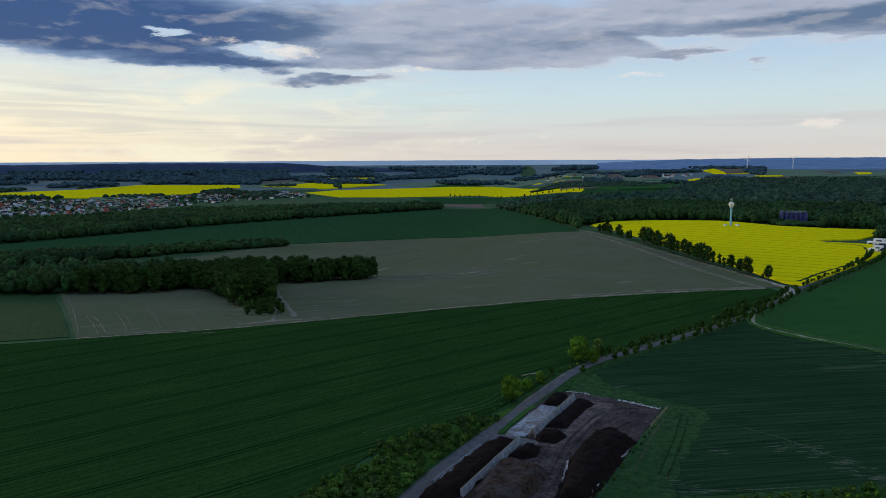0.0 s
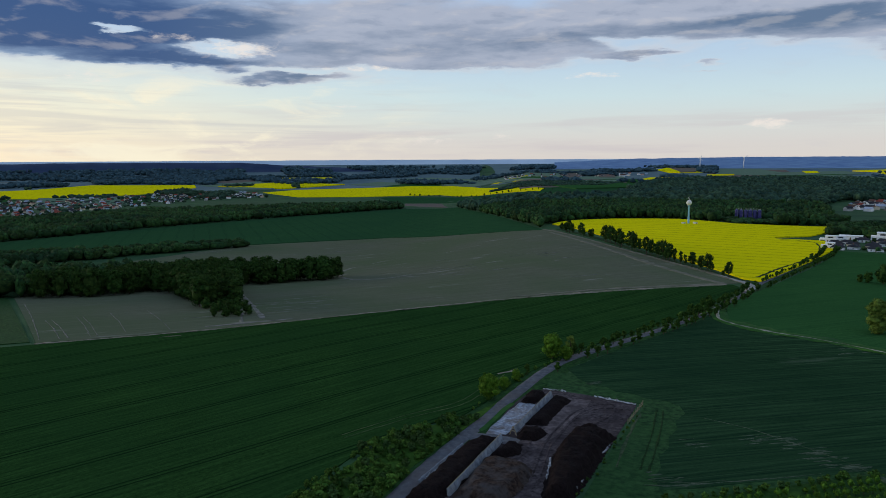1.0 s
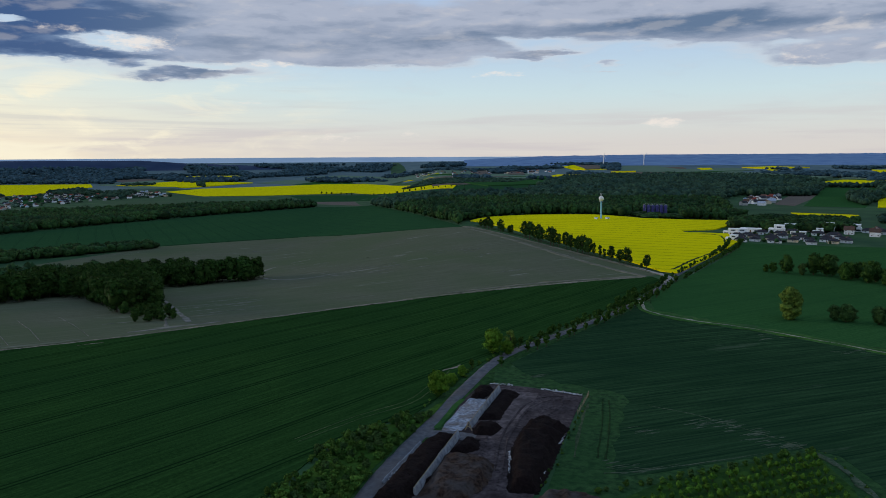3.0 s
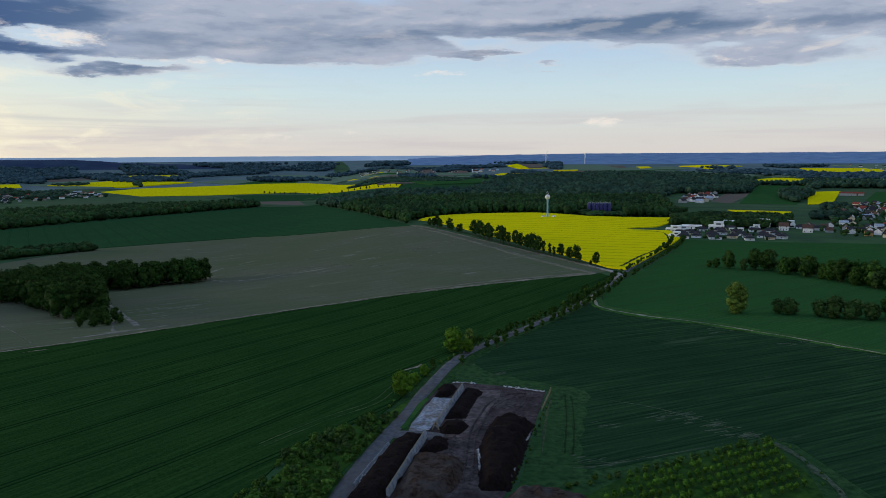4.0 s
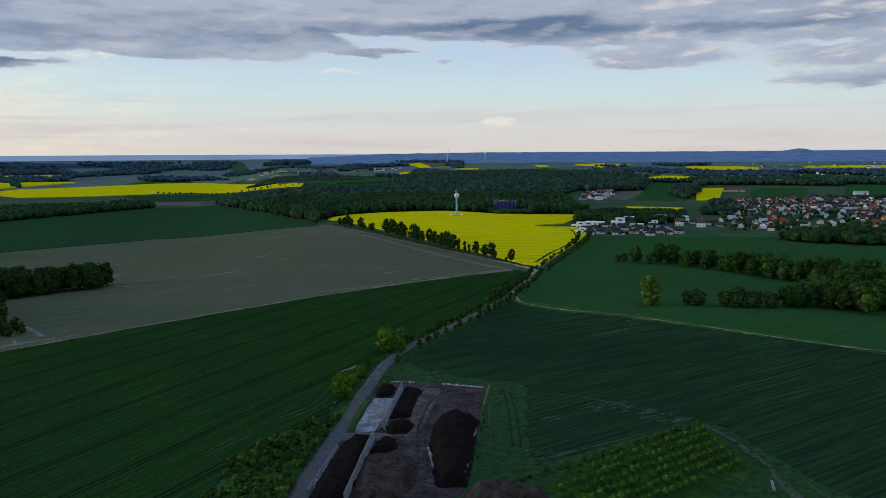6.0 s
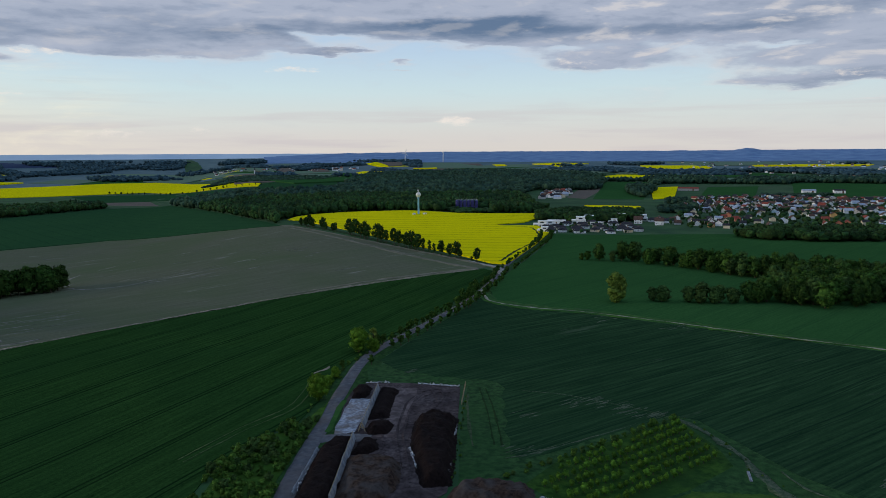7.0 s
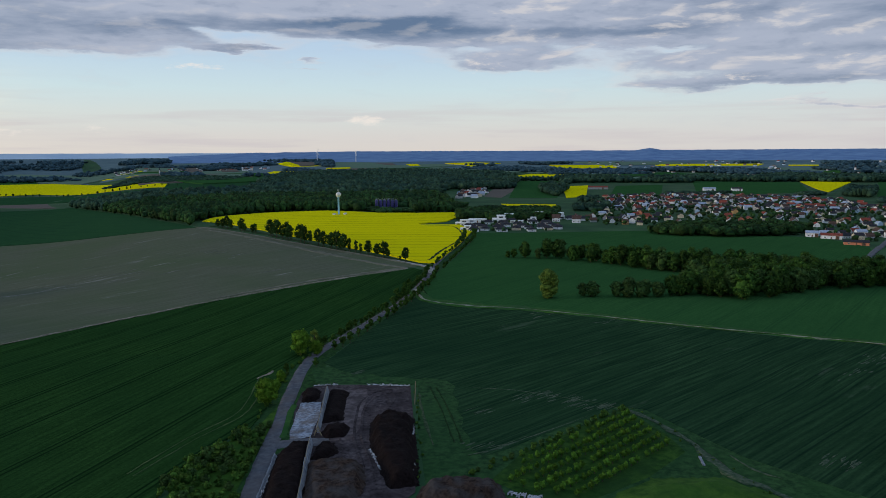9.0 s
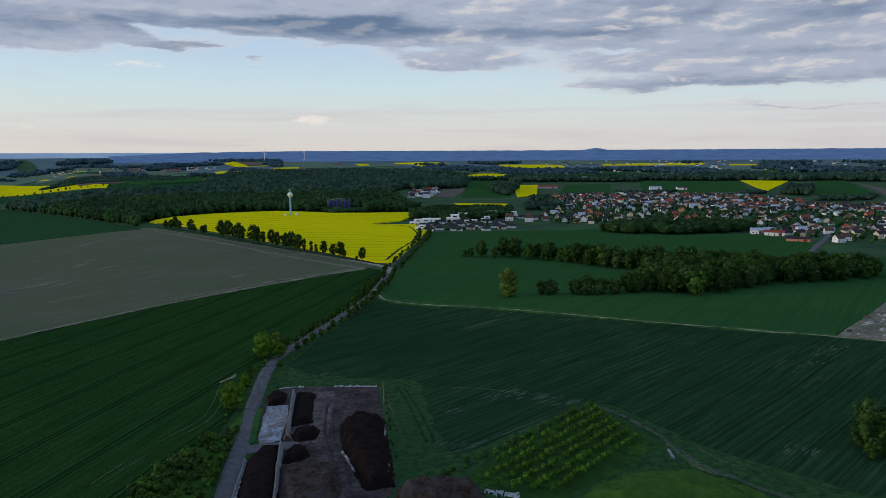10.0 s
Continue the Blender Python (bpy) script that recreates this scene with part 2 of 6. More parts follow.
def crop_mat(name, dark, light, patch, angle, period, line, line_amount, streak=0.5, patch_amount=0.5, patch_scale=0.012, wheel=0.55, gauge=1.9, bare=None, rows=0.0):
    """A sown field: fine streaks along the drilling, broad patches of growth, and paired wheel tracks every period metres."""
    m = bpy.data.materials.new(name)
    m.use_nodes = True
    t = m.node_tree
    b = t.nodes["Principled BSDF"]
    b.inputs["Roughness"].default_value, b.inputs["Specular IOR Level"].default_value = 0.95, 0.0

    def node(kind):
        return t.nodes.new(kind)

    def mathn(op, a, c=None):
        n = node("ShaderNodeMath")
        n.operation = op
        for i, v in enumerate((a, c)):
            if v is None:
                continue
            if isinstance(v, (int, float)):
                n.inputs[i].default_value = v
            else:
                t.links.new(v, n.inputs[i])
        return n.outputs[0]

    def mixc(fac, a, c):
        n = node("ShaderNodeMix")
        n.data_type = "RGBA"
        for s, v in ((n.inputs[0], fac), (n.inputs[6], a), (n.inputs[7], c)):
            if isinstance(v, tuple):
                s.default_value = (*v, 1)
            elif isinstance(v, (int, float)):
                s.default_value = v
            else:
                t.links.new(v, s)
        return n.outputs[2]

    geo = node("ShaderNodeNewGeometry")
    rot = node("ShaderNodeVectorRotate")
    rot.rotation_type = "Z_AXIS"
    rot.inputs["Angle"].default_value = -radians(angle)
    t.links.new(geo.outputs["Position"], rot.inputs["Vector"])
    sp = node("ShaderNodeSeparateXYZ")
    t.links.new(rot.outputs[0], sp.inputs[0])
    bend = node("ShaderNodeTexNoise")
    bend.inputs["Scale"].default_value, bend.inputs["Detail"].default_value = 0.006, 2
    t.links.new(rot.outputs[0], bend.inputs["Vector"])
    across = mathn("ADD", sp.outputs[1], mathn("MULTIPLY", bend.outputs["Fac"], 7.0))
    cv = node("ShaderNodeCombineXYZ")
    t.links.new(mathn("MULTIPLY", sp.outputs[0], 0.055), cv.inputs[0])
    t.links.new(across, cv.inputs[1])
    s1 = node("ShaderNodeTexNoise")
    s1.inputs["Scale"].default_value, s1.inputs["Detail"].default_value, s1.inputs["Roughness"].default_value = 0.55, 8, 0.7
    t.links.new(cv.outputs[0], s1.inputs["Vector"])
    fine = node("ShaderNodeTexNoise")
    fine.inputs["Scale"].default_value, fine.inputs["Detail"].default_value = 1.1, 6
    t.links.new(geo.outputs["Position"], fine.inputs["Vector"])
    grain = mathn("ADD", mathn("MULTIPLY", s1.outputs["Fac"], streak), mathn("MULTIPLY", fine.outputs["Fac"], 1 - streak))
    r = node("ShaderNodeValToRGB")
    r.color_ramp.elements[0].position, r.color_ramp.elements[1].position = 0.34, 0.66
    r.color_ramp.elements[0].color, r.color_ramp.elements[1].color = (*dark, 1), (*light, 1)
    t.links.new(grain, r.inputs[0])
    col = r.outputs[0]
    pn = node("ShaderNodeTexNoise")
    pn.inputs["Scale"].default_value, pn.inputs["Detail"].default_value, pn.inputs["Distortion"].default_value = patch_scale, 6, 0.6
    t.links.new(geo.outputs["Position"], pn.inputs["Vector"])
    mr = node("ShaderNodeMapRange")
    mr.inputs[1].default_value, mr.inputs[2].default_value, mr.inputs[4].default_value = 0.4, 0.65, patch_amount
    t.links.new(pn.outputs["Fac"], mr.inputs[0])
    col = mixc(mr.outputs[0], col, patch)
    if rows:
        ph = mathn("MULTIPLY", mathn("ADD", across, mathn("MULTIPLY", fine.outputs["Fac"], 0.5)), 6.2832 / 2.9)
        wave = node("ShaderNodeMapRange")
        wave.inputs[1].default_value, wave.inputs[2].default_value, wave.inputs[4].default_value = 0.35, 1.0, rows
        t.links.new(mathn("SINE", ph), wave.inputs[0])
        col = mixc(mathn("MULTIPLY", wave.outputs[0], mathn("MULTIPLY", s1.outputs["Fac"], 1.6)), col, line)
    if bare:
        cb = node("ShaderNodeCombineXYZ")
        t.links.new(mathn("MULTIPLY", sp.outputs[0], 0.22), cb.inputs[0])
        t.links.new(across, cb.inputs[1])
        bn = node("ShaderNodeTexNoise")
        bn.inputs["Scale"].default_value, bn.inputs["Detail"].default_value, bn.inputs["Roughness"].default_value = 0.055, 8, 0.65
        t.links.new(cb.outputs[0], bn.inputs["Vector"])
        br = node("ShaderNodeMapRange")
        br.interpolation_type = "SMOOTHSTEP"
        br.inputs[1].default_value, br.inputs[2].default_value, br.inputs[4].default_value = bare[1], bare[1] + 0.1, bare[2]
        t.links.new(bn.outputs["Fac"], br.inputs[0])
        col = mixc(br.outputs[0], col, bare[0])
    if line_amount:
        saw = mathn("SUBTRACT", mathn("MODULO", mathn("ADD", across, 20000.0), period), period / 2)
        off = mathn("ABSOLUTE", mathn("SUBTRACT", mathn("ABSOLUTE", saw), gauge / 2))
        tr = node("ShaderNodeMapRange")
        tr.inputs[1].default_value, tr.inputs[2].default_value = wheel, wheel * 0.35
        tr.inputs[3].default_value, tr.inputs[4].default_value = 0.0, line_amount
        t.links.new(off, tr.inputs[0])
        fade = mathn("MULTIPLY", tr.outputs[0], mathn("ADD", 0.45, s1.outputs["Fac"]))
        col = mixc(fade, col, line)
    t.links.new(col, b.inputs["Base Color"])
    bp = node("ShaderNodeBump")
    bp.inputs["Strength"].default_value, bp.inputs["Distance"].default_value = 0.5, 0.35
    t.links.new(grain, bp.inputs["Height"])
    t.links.new(bp.outputs[0], b.inputs["Normal"])
    return m


M_WHEAT = crop_mat("young_wheat", (0.0068, 0.0245, 0.0068), (0.0275, 0.077, 0.0195), (0.012, 0.041, 0.0125), 40, 21.0, (0.003, 0.013, 0.005), 0.75, streak=0.65, rows=0.26)
M_WHEAT_B = crop_mat("blue_green_wheat", (0.0056, 0.0225, 0.0105), (0.034, 0.080, 0.035), (0.0128, 0.0395, 0.018), 8, 12.0, (0.005, 0.017, 0.011), 0.55, streak=0.8, rows=0.34, wheel=0.4,
                     bare=((0.075, 0.105, 0.070), 0.60, 0.5))
M_WHEAT_C = crop_mat("far_wheat", (0.015, 0.052, 0.022), (0.030, 0.085, 0.034), (0.019, 0.060, 0.027), -75, 24.0, (0.008, 0.030, 0.016), 0.45)
M_BARLEY = crop_mat("far_barley", (0.017, 0.062, 0.020), (0.038, 0.113, 0.034), (0.022, 0.073, 0.024), 18, 24.0, (0.008, 0.03, 0.016), 0.28)
M_SOIL = crop_mat("bare_soil", (0.072, 0.084, 0.056), (0.126, 0.137, 0.095), (0.080, 0.106, 0.058), 18, 24.0, (0.20, 0.19, 0.16), 0.12, streak=0.8, patch_amount=0.8, patch_scale=0.009,
                  bare=((0.28, 0.27, 0.25), 0.60, 0.5))
M_RAPE = crop_mat("rape_in_flower", (0.50, 0.45, 0.004), (0.80, 0.72, 0.006), (0.62, 0.56, 0.005), -34, 21.0, (0.07, 0.085, 0.006), 0.80, streak=0.5, wheel=0.55)
M_TILLED = crop_mat("tilled_earth", (0.10, 0.085, 0.075), (0.16, 0.14, 0.12), (0.11, 0.10, 0.085), 30, 24.0, (0.1, 0.09, 0.08), 0.2)
M_GRASS = colour_mat("rough_grass", (0.008, 0.032, 0.010), (0.029, 0.078, 0.021), 0.7, 0.95, 0.6, 1.5, big=(0.020, 0.060, 0.020), big_scale=0.05)
M_MEADOW = colour_mat("bright_meadow", (0.017, 0.054, 0.009), (0.048, 0.108, 0.016), 0.35, 0.95, 0.6, 1.2, big=(0.030, 0.090, 0.014), big_scale=0.08)
M_GROUND = colour_mat("open_country", (0.018, 0.058, 0.026), (0.042, 0.100, 0.040), 0.02, 0.95, big=(0.038, 0.072, 0.036), big_scale=0.0025, big_amount=0.6)
# ground colour of the far plain, lightened and blued to paint in haze
M_FAR = colour_mat("haze_tinted_plain", (0.046, 0.094, 0.122), (0.098, 0.156, 0.170), 0.006, 0.95, big=(0.10, 0.15, 0.16), big_scale=0.0012, big_amount=0.7)
M_ASPHALT = colour_mat("worn_asphalt", (0.066, 0.074, 0.090), (0.122, 0.132, 0.150), 0.5, 0.9, 0.25, 4.0, big=(0.10, 0.088, 0.085), big_scale=0.12, big_amount=0.6)
M_TRACK = colour_mat("farm_track", (0.11, 0.105, 0.08), (0.27, 0.245, 0.20), 0.35, 0.95, 0.3, 3.0, big=(0.06, 0.085, 0.035), big_scale=0.1, big_amount=0.7)
M_YARD = colour_mat("yard_dirt", (0.024, 0.020, 0.023), (0.100, 0.083, 0.088), 0.8, 0.9, 0.6, 3.0, big=(0.022, 0.017, 0.019), big_scale=0.10, big_amount=0.8)
M_SLAB = colour_mat("pale_concrete", (0.12, 0.14, 0.18), (0.36, 0.41, 0.49), 0.9, 0.85, 0.3, 4.0, big=(0.12, 0.095, 0.08), big_scale=0.22, big_amount=0.9)
M_WALLC = colour_mat("wall_concrete", (0.12, 0.14, 0.17), (0.27, 0.31, 0.36), 0.6, 0.85, 0.3, 5.0, big=(0.20, 0.19, 0.18), big_scale=0.3)
M_COMPOST = colour_mat("dark_compost", (0.004, 0.003, 0.003), (0.015, 0.010, 0.010), 1.2, 0.95, 1.0, 2.5, big=(0.011, 0.007, 0.007), big_scale=0.3)
M_COMPOST_B = colour_mat("brown_compost", (0.016, 0.011, 0.010), (0.056, 0.037, 0.028), 1.0, 0.95, 1.0, 2.5, big=(0.060, 0.058, 0.060), big_scale=0.25, big_amount=0.7)
M_SHEET = colour_mat("white_plastic_sheet", (0.16, 0.17, 0.19), (0.50, 0.52, 0.56), 0.8, 0.5, 0.4, 3.0)
M_TIMBER = colour_mat("weathered_timber", (0.16, 0.13, 0.08), (0.32, 0.27, 0.18), 2.0, 0.9)
M_BARK = colour_mat("bark", (0.035, 0.028, 0.020), (0.085, 0.070, 0.052), 2.0, 0.95, 0.5, 6.0)
M_LEAF = colour_mat("broad_leaves", (0.014, 0.044, 0.008), (0.060, 0.118, 0.021), 0.55, 0.85, 0.8, 1.5, random_hue=0.02)
M_LEAF_D = colour_mat("dark_leaves", (0.011, 0.034, 0.008), (0.046, 0.088, 0.017), 0.45, 0.85, 0.9, 1.2, random_hue=0.02)
M_LEAF_Y = colour_mat("fresh_leaves", (0.040, 0.100, 0.008), (0.115, 0.210, 0.022), 0.7, 0.85, 0.7, 1.8, random_hue=0.015)
M_LEAF_P = colour_mat("budding_leaves", (0.060, 0.100, 0.016), (0.150, 0.205, 0.040), 0.6, 0.85, 0.7, 1.8, random_hue=0.015)
M_WOOD = colour_mat("woodland_canopy", (0.010, 0.030, 0.011), (0.050, 0.094, 0.025), 0.35, 0.9, 0.9, 0.9, big=(0.010, 0.031, 0.014), big_scale=0.011, big_amount=0.8, random_hue=0.03, island=True)
# canopy again for distant trees, with the blue of haze mixed into the leaves
M_WOOD_F = colour_mat("haze_tinted_canopy", (0.013, 0.036, 0.024), (0.044, 0.084, 0.044), 0.15, 0.95, 0.8, 0.4, big=(0.014, 0.038, 0.032), big_scale=0.008, big_amount=0.8, random_hue=0.025, island=True)
M_WOOD_FF = colour_mat("haze_tinted_far_canopy", (0.018, 0.046, 0.064), (0.044, 0.086, 0.100), 0.1, 0.95, island=True, random_hue=0.01)
M_LEAF_O = colour_mat("fruit_tree_leaves", (0.032, 0.086, 0.011), (0.090, 0.180, 0.022), 0.7, 0.9, 0.7, 1.8, random_hue=0.015)
M_LEAF_W = colour_mat("willow_leaves", (0.052, 0.096, 0.016), (0.130, 0.190, 0.036), 0.5, 0.85, 0.7, 1.4, random_hue=0.01)
M_LEAF_G = colour_mat("grey_green_leaves", (0.020, 0.050, 0.014), (0.064, 0.116, 0.032), 0.5, 0.85, 0.8, 1.4, random_hue=0.015)
M_SHRUB = colour_mat("scrub_leaves", (0.030, 0.078, 0.014), (0.096, 0.176, 0.030), 0.7, 0.9, 0.8, 2.0, random_hue=0.02)


def plain(name, c, rough=0.6, metallic=0.0, var=0.12, spec=0.4):
    return colour_mat(name, tuple(v * (1 - var) for v in c), tuple(min(1, v * (1 + var)) for v in c), 0.8, rough, 0.0, metallic=metallic, spec=spec)


M_WHITE = plain("white_render", (0.76, 0.77, 0.79), 0.8, var=0.15)
M_VILLA = plain("bright_white_render", (0.80, 0.80, 0.80), 0.7)
M_CREAM = plain("cream_render", (0.60, 0.52, 0.38), 0.85)
M_GREY = plain("grey_render", (0.38, 0.38, 0.38), 0.85)
M_OCHRE = plain("ochre_render", (0.55, 0.33, 0.13), 0.85)
M_ROSE = plain("orange_render", (0.58, 0.22, 0.12), 0.85)
M_BLUEW = plain("pale_blue_render", (0.42, 0.55, 0.68), 0.85)
M_ROOF_R = plain("red_roof_tiles", (0.215, 0.055, 0.040), 0.9, var=0.35, spec=0.1)
M_ROOF_B = plain("brown_roof_tiles", (0.090, 0.056, 0.046), 0.9, var=0.35, spec=0.1)
M_ROOF_D = plain("anthracite_roof_tiles", (0.030, 0.032, 0.040), 0.9, var=0.3, spec=0.1)
M_ROOF_G = plain("grey_sheet_roof", (0.30, 0.36, 0.47), 0.7, var=0.2, spec=0.2)
M_GLASS = plain("dark_window_glass", (0.03, 0.04, 0.05), 0.08, var=0.1, spec=0.6)
M_FRAME = plain("white_window_frame", (0.75, 0.75, 0.75), 0.5)
M_DOOR = plain("brown_door", (0.14, 0.075, 0.04), 0.6)
M_BRICK = plain("chimney_brick", (0.24, 0.11, 0.08), 0.9, var=0.3)
M_TANK = plain("tower_white_paint", (0.62, 0.63, 0.66), 0.5)
M_TBLUE = plain("tower_light_blue_paint", (0.18, 0.42, 0.60), 0.5)
M_SILO = plain("violet_blue_steel", (0.055, 0.050, 0.19), 0.45, var=0.2)
M_STEEL = plain("galvanised_steel", (0.45, 0.46, 0.48), 0.45, 0.6)
M_TURB = plain("turbine_white", (0.72, 0.73, 0.75), 0.5)


# ---- the lie of the land ----
def smooth(t):
    t = np.clip(t, 0, 1)
    return t * t * (3 - 2 * t)


def land(x, y):
    """Height of the ground: a gentle fall away from the camera, a dip to the left, a swell under the water tower, a rise to the far country."""
    x, y = np.asarray(x, float), np.asarray(y, float)
    d = np.maximum(np.hypot(x, y), 1.0)
    z = (x * -0.0021 + y * -0.00975) * np.minimum(1, 1200 / d)
    z = z + 75 * (np.maximum(d - 2300, 0) / 2700) ** 1.4
    x0 = 150 + 0.16 * (y - 400)
    z = z - np.minimum(34, 18 + 0.01 * np.maximum(0, y - 500)) * smooth((y - 300) / 400) * smooth((x0 - x) / 300) * (1 - smooth((d - 3800) / 1000))
    return z + 6 * np.exp(-((x - 365) ** 2 + (y - 925) ** 2) / 180 ** 2)


def mesh_object(name, verts, faces, mat, smooth_shade=False, parent=None):
    me = bpy.data.meshes.new(name)
    me.from_pydata(verts if isinstance(verts, list) else verts.tolist(), [], faces if isinstance(faces, list) else faces.tolist())
    me.materials.append(mat)
    if smooth_shade:
        me.shade_smooth()
    me.update()
    ob = new(name, me)
    if parent:
        ob.parent = parent
    return ob


def part(name, bm, mat, parent, label=""):
    me = bpy.data.meshes.new(name)
    bm.to_mesh(me)
    bm.free()
    me.materials.append(mat)
    ob = new(name, me)
    ob.parent = parent
    return tagged(ob, label) if label else ob


def draped(name, poly, height, mat, label, category="field", step=30.0, kind="structure"):
    """A polygon of the plan laid over the land as a slab of that height, with its sides."""
    bm = bmesh.new()
    vs = [bm.verts.new((x, y, 0)) for x, y in poly]
    f = bm.faces.new(vs)
    if f.normal.z < 0 or sum((poly[i][0] * poly[(i + 1) % len(poly)][1] - poly[(i + 1) % len(poly)][0] * poly[i][1]) for i in range(len(poly))) < 0:
        bmesh.ops.reverse_faces(bm, faces=[f])
    bmesh.ops.triangulate(bm, faces=bm.faces[:])
    xs, ys = [p[0] for p in poly], [p[1] for p in poly]
    for axis, lo, hi in ((0, min(xs), max(xs)), (1, min(ys), max(ys))):
        for c in np.arange(math.ceil(lo / step) * step, hi, step):
            co, no = [0, 0, 0], [0, 0, 0]
            co[axis], no[axis] = float(c), 1
            bmesh.ops.bisect_plane(bm, geom=bm.verts[:] + bm.edges[:] + bm.faces[:], plane_co=co, plane_no=no, dist=1e-4)
    bmesh.ops.remove_doubles(bm, verts=bm.verts[:], dist=0.01)
    z = land([v.co.x for v in bm.verts], [v.co.y for v in bm.verts])
    for v, h in zip(bm.verts, z):
        v.co.z = h + height
    rim = [e for e in bm.edges if e.is_boundary]
    made = bmesh.ops.extrude_edge_only(bm, edges=rim)["geom"]
    for v in made:
        if isinstance(v, bmesh.types.BMVert):
            v.co.z -= height + 0.4
    bmesh.ops.triangulate(bm, faces=[f for f in bm.faces if len(f.verts) > 4])
    bmesh.ops.recalc_face_normals(bm, faces=bm.faces[:])
    me = bpy.data.meshes.new(name)
    bm.to_mesh(me)
    bm.free()
    me.materials.append(mat)
    return tagged(new(name, me), label, category, kind=kind)


def curve_points(pts, step=4.0):
    """A smooth line through plan points."""
    p = [Vector((*q, 0)) for q in pts]
    out = []
    for i in range(len(p) - 1):
        a, b, c, d = p[max(i - 1, 0)], p[i], p[i + 1], p[min(i + 2, len(p) - 1)]
        n = max(2, int((c - b).length / step))
        for k in range(n):
            s = k / n
            out.append(0.5 * ((2 * b) + (c - a) * s + (2 * a - 5 * b + 4 * c - d) * s * s + (3 * b - a - 3 * c + d) * s ** 3))
    return out + [p[-1]]


def ribbon(name, pts, widths, lift, mat, label, category, rng_seed=1, wobble=0.25):
    """A road or track: a strip with crown and worn edges along a smooth line."""
    rng = np.random.default_rng(rng_seed)
    line = curve_points(pts)
    verts, faces = [], []
    for i, c in enumerate(line):
        d = (line[min(i + 1, len(line) - 1)] - line[max(i - 1, 0)]).normalized()
        side = Vector((-d.y, d.x, 0))
        w = np.interp(i / (len(line) - 1), np.linspace(0, 1, len(widths)), widths) / 2
        for k, s in enumerate((-1, -0.97, -0.5, 0, 0.5, 0.97, 1)):
            q = c + side * (s * (w + (rng.normal() * wobble if abs(s) > 0.9 else 0)))
            drop = -0.35 if abs(s) == 1 else 0.05 * (1 - s * s)
            verts.append((q.x, q.y, float(land(q.x, q.y)) + lift + drop))
            if i and k:
                j = i * 7 + k
                faces.append((j - 1, j, j - 7, j - 8))
    ob = mesh_object(name, verts, faces, mat, True)
    return tagged(ob, label, category, kind="structure")


# ground: one sheet out to the horizon
def ground_sheet():
    rings = np.concatenate([np.linspace(0, 600, 25)[1:], np.linspace(600, 2300, 35)[1:], np.linspace(2300, 4930, 56)[1:]])
    na = 240
    az = np.linspace(0, 2 * np.pi, na, endpoint=False)
    x = np.concatenate([[0], (rings[:, None] * np.sin(az)).ravel()])
    y = np.concatenate([[0], (rings[:, None] * np.cos(az)).ravel()])
    v = np.stack([x, y, land(x, y)], 1)
    i = np.arange(na)
    faces = [(0, 1 + int((k + 1) % na), 1 + int(k)) for k in i]
    for r in range(len(rings) - 1):
        a, b = 1 + r * na + i, 1 + r * na + (i + 1) % na
        faces += np.stack([a, b, b + na, a + na], 1).tolist()
    return mesh_object("ground", v, faces, M_GROUND, True)


tagged(ground_sheet(), "open farmland in muted greens reaching the horizon", "ground", kind="structure")


def far_ridge(name, az0, az1, r0, r1, tops, mat, label, rough=0.05, seed=0):
    """A range of hills on the skyline: its top by bearing as degrees above eye level."""
    n = int((az1 - az0) / 0.25)
    a = np.linspace(az0, az1, n)
    top = np.interp(a, [t[0] for t in tops], [t[1] for t in tops])
    top = top + np.array([rough * (noise.noise((x * 0.9, seed, 0)) + 0.5 * noise.noise((x * 2.7, seed, 3))) for x in a])
    rows, faces = [], []
    steps = 9
    for k in range(steps):
        s = k / (steps - 1)
        r = r0 + (r1 - r0) * s
        x, y = r * np.sin(np.radians(a)), r * np.cos(np.radians(a))
        g = land(x, y) + 1.0
        peak = 80 + np.tan(np.radians(top)) * r1
        g0 = land(r0 * np.sin(np.radians(a)), r0 * np.cos(np.radians(a))) - 2.0
        z = np.maximum(g0 + (peak - g0) * smooth(s) ** 0.9, g if 0 < k else g0)
        rows.append(np.stack([x, y, np.minimum(z, np.maximum(peak, g0))], 1))
    for k in range(steps - 1):
        for i in range(n - 1):
            faces.append((k * n + i, k * n + i + 1, (k + 1) * n + i + 1, (k + 1) * n + i))
    return tagged(mesh_object(name, np.concatenate(rows), faces, mat, True), label, "distant hills", kind="structure")


# aerial haze is painted into the hills' base colours: pale, blue and navy
M_HILL_PALE = colour_mat("haze_pale_hills", (0.34, 0.46, 0.60), (0.46, 0.58, 0.70), 0.003, 0.95, big=(0.52, 0.62, 0.68), big_scale=0.002)
M_HILL_BLUE = colour_mat("haze_blue_hills", (0.085, 0.165, 0.320), (0.150, 0.255, 0.425), 0.014, 0.95, big=(0.12, 0.21, 0.36), big_scale=0.002)
M_HILL_NAVY = colour_mat("haze_navy_hills", (0.010, 0.026, 0.070), (0.024, 0.048, 0.100), 0.006, 0.95, big=(0.03, 0.055, 0.10), big_scale=0.002)
far_ridge("backdrop_pale_hills", -70, 110, 4700, 4925, [(-70, 0.02), (-20, 0.03), (0, 0.04), (20, 0.0), (110, 0.0)], M_HILL_PALE, "far hills along the skyline with pale blue haze painted in", 0.018, 2)
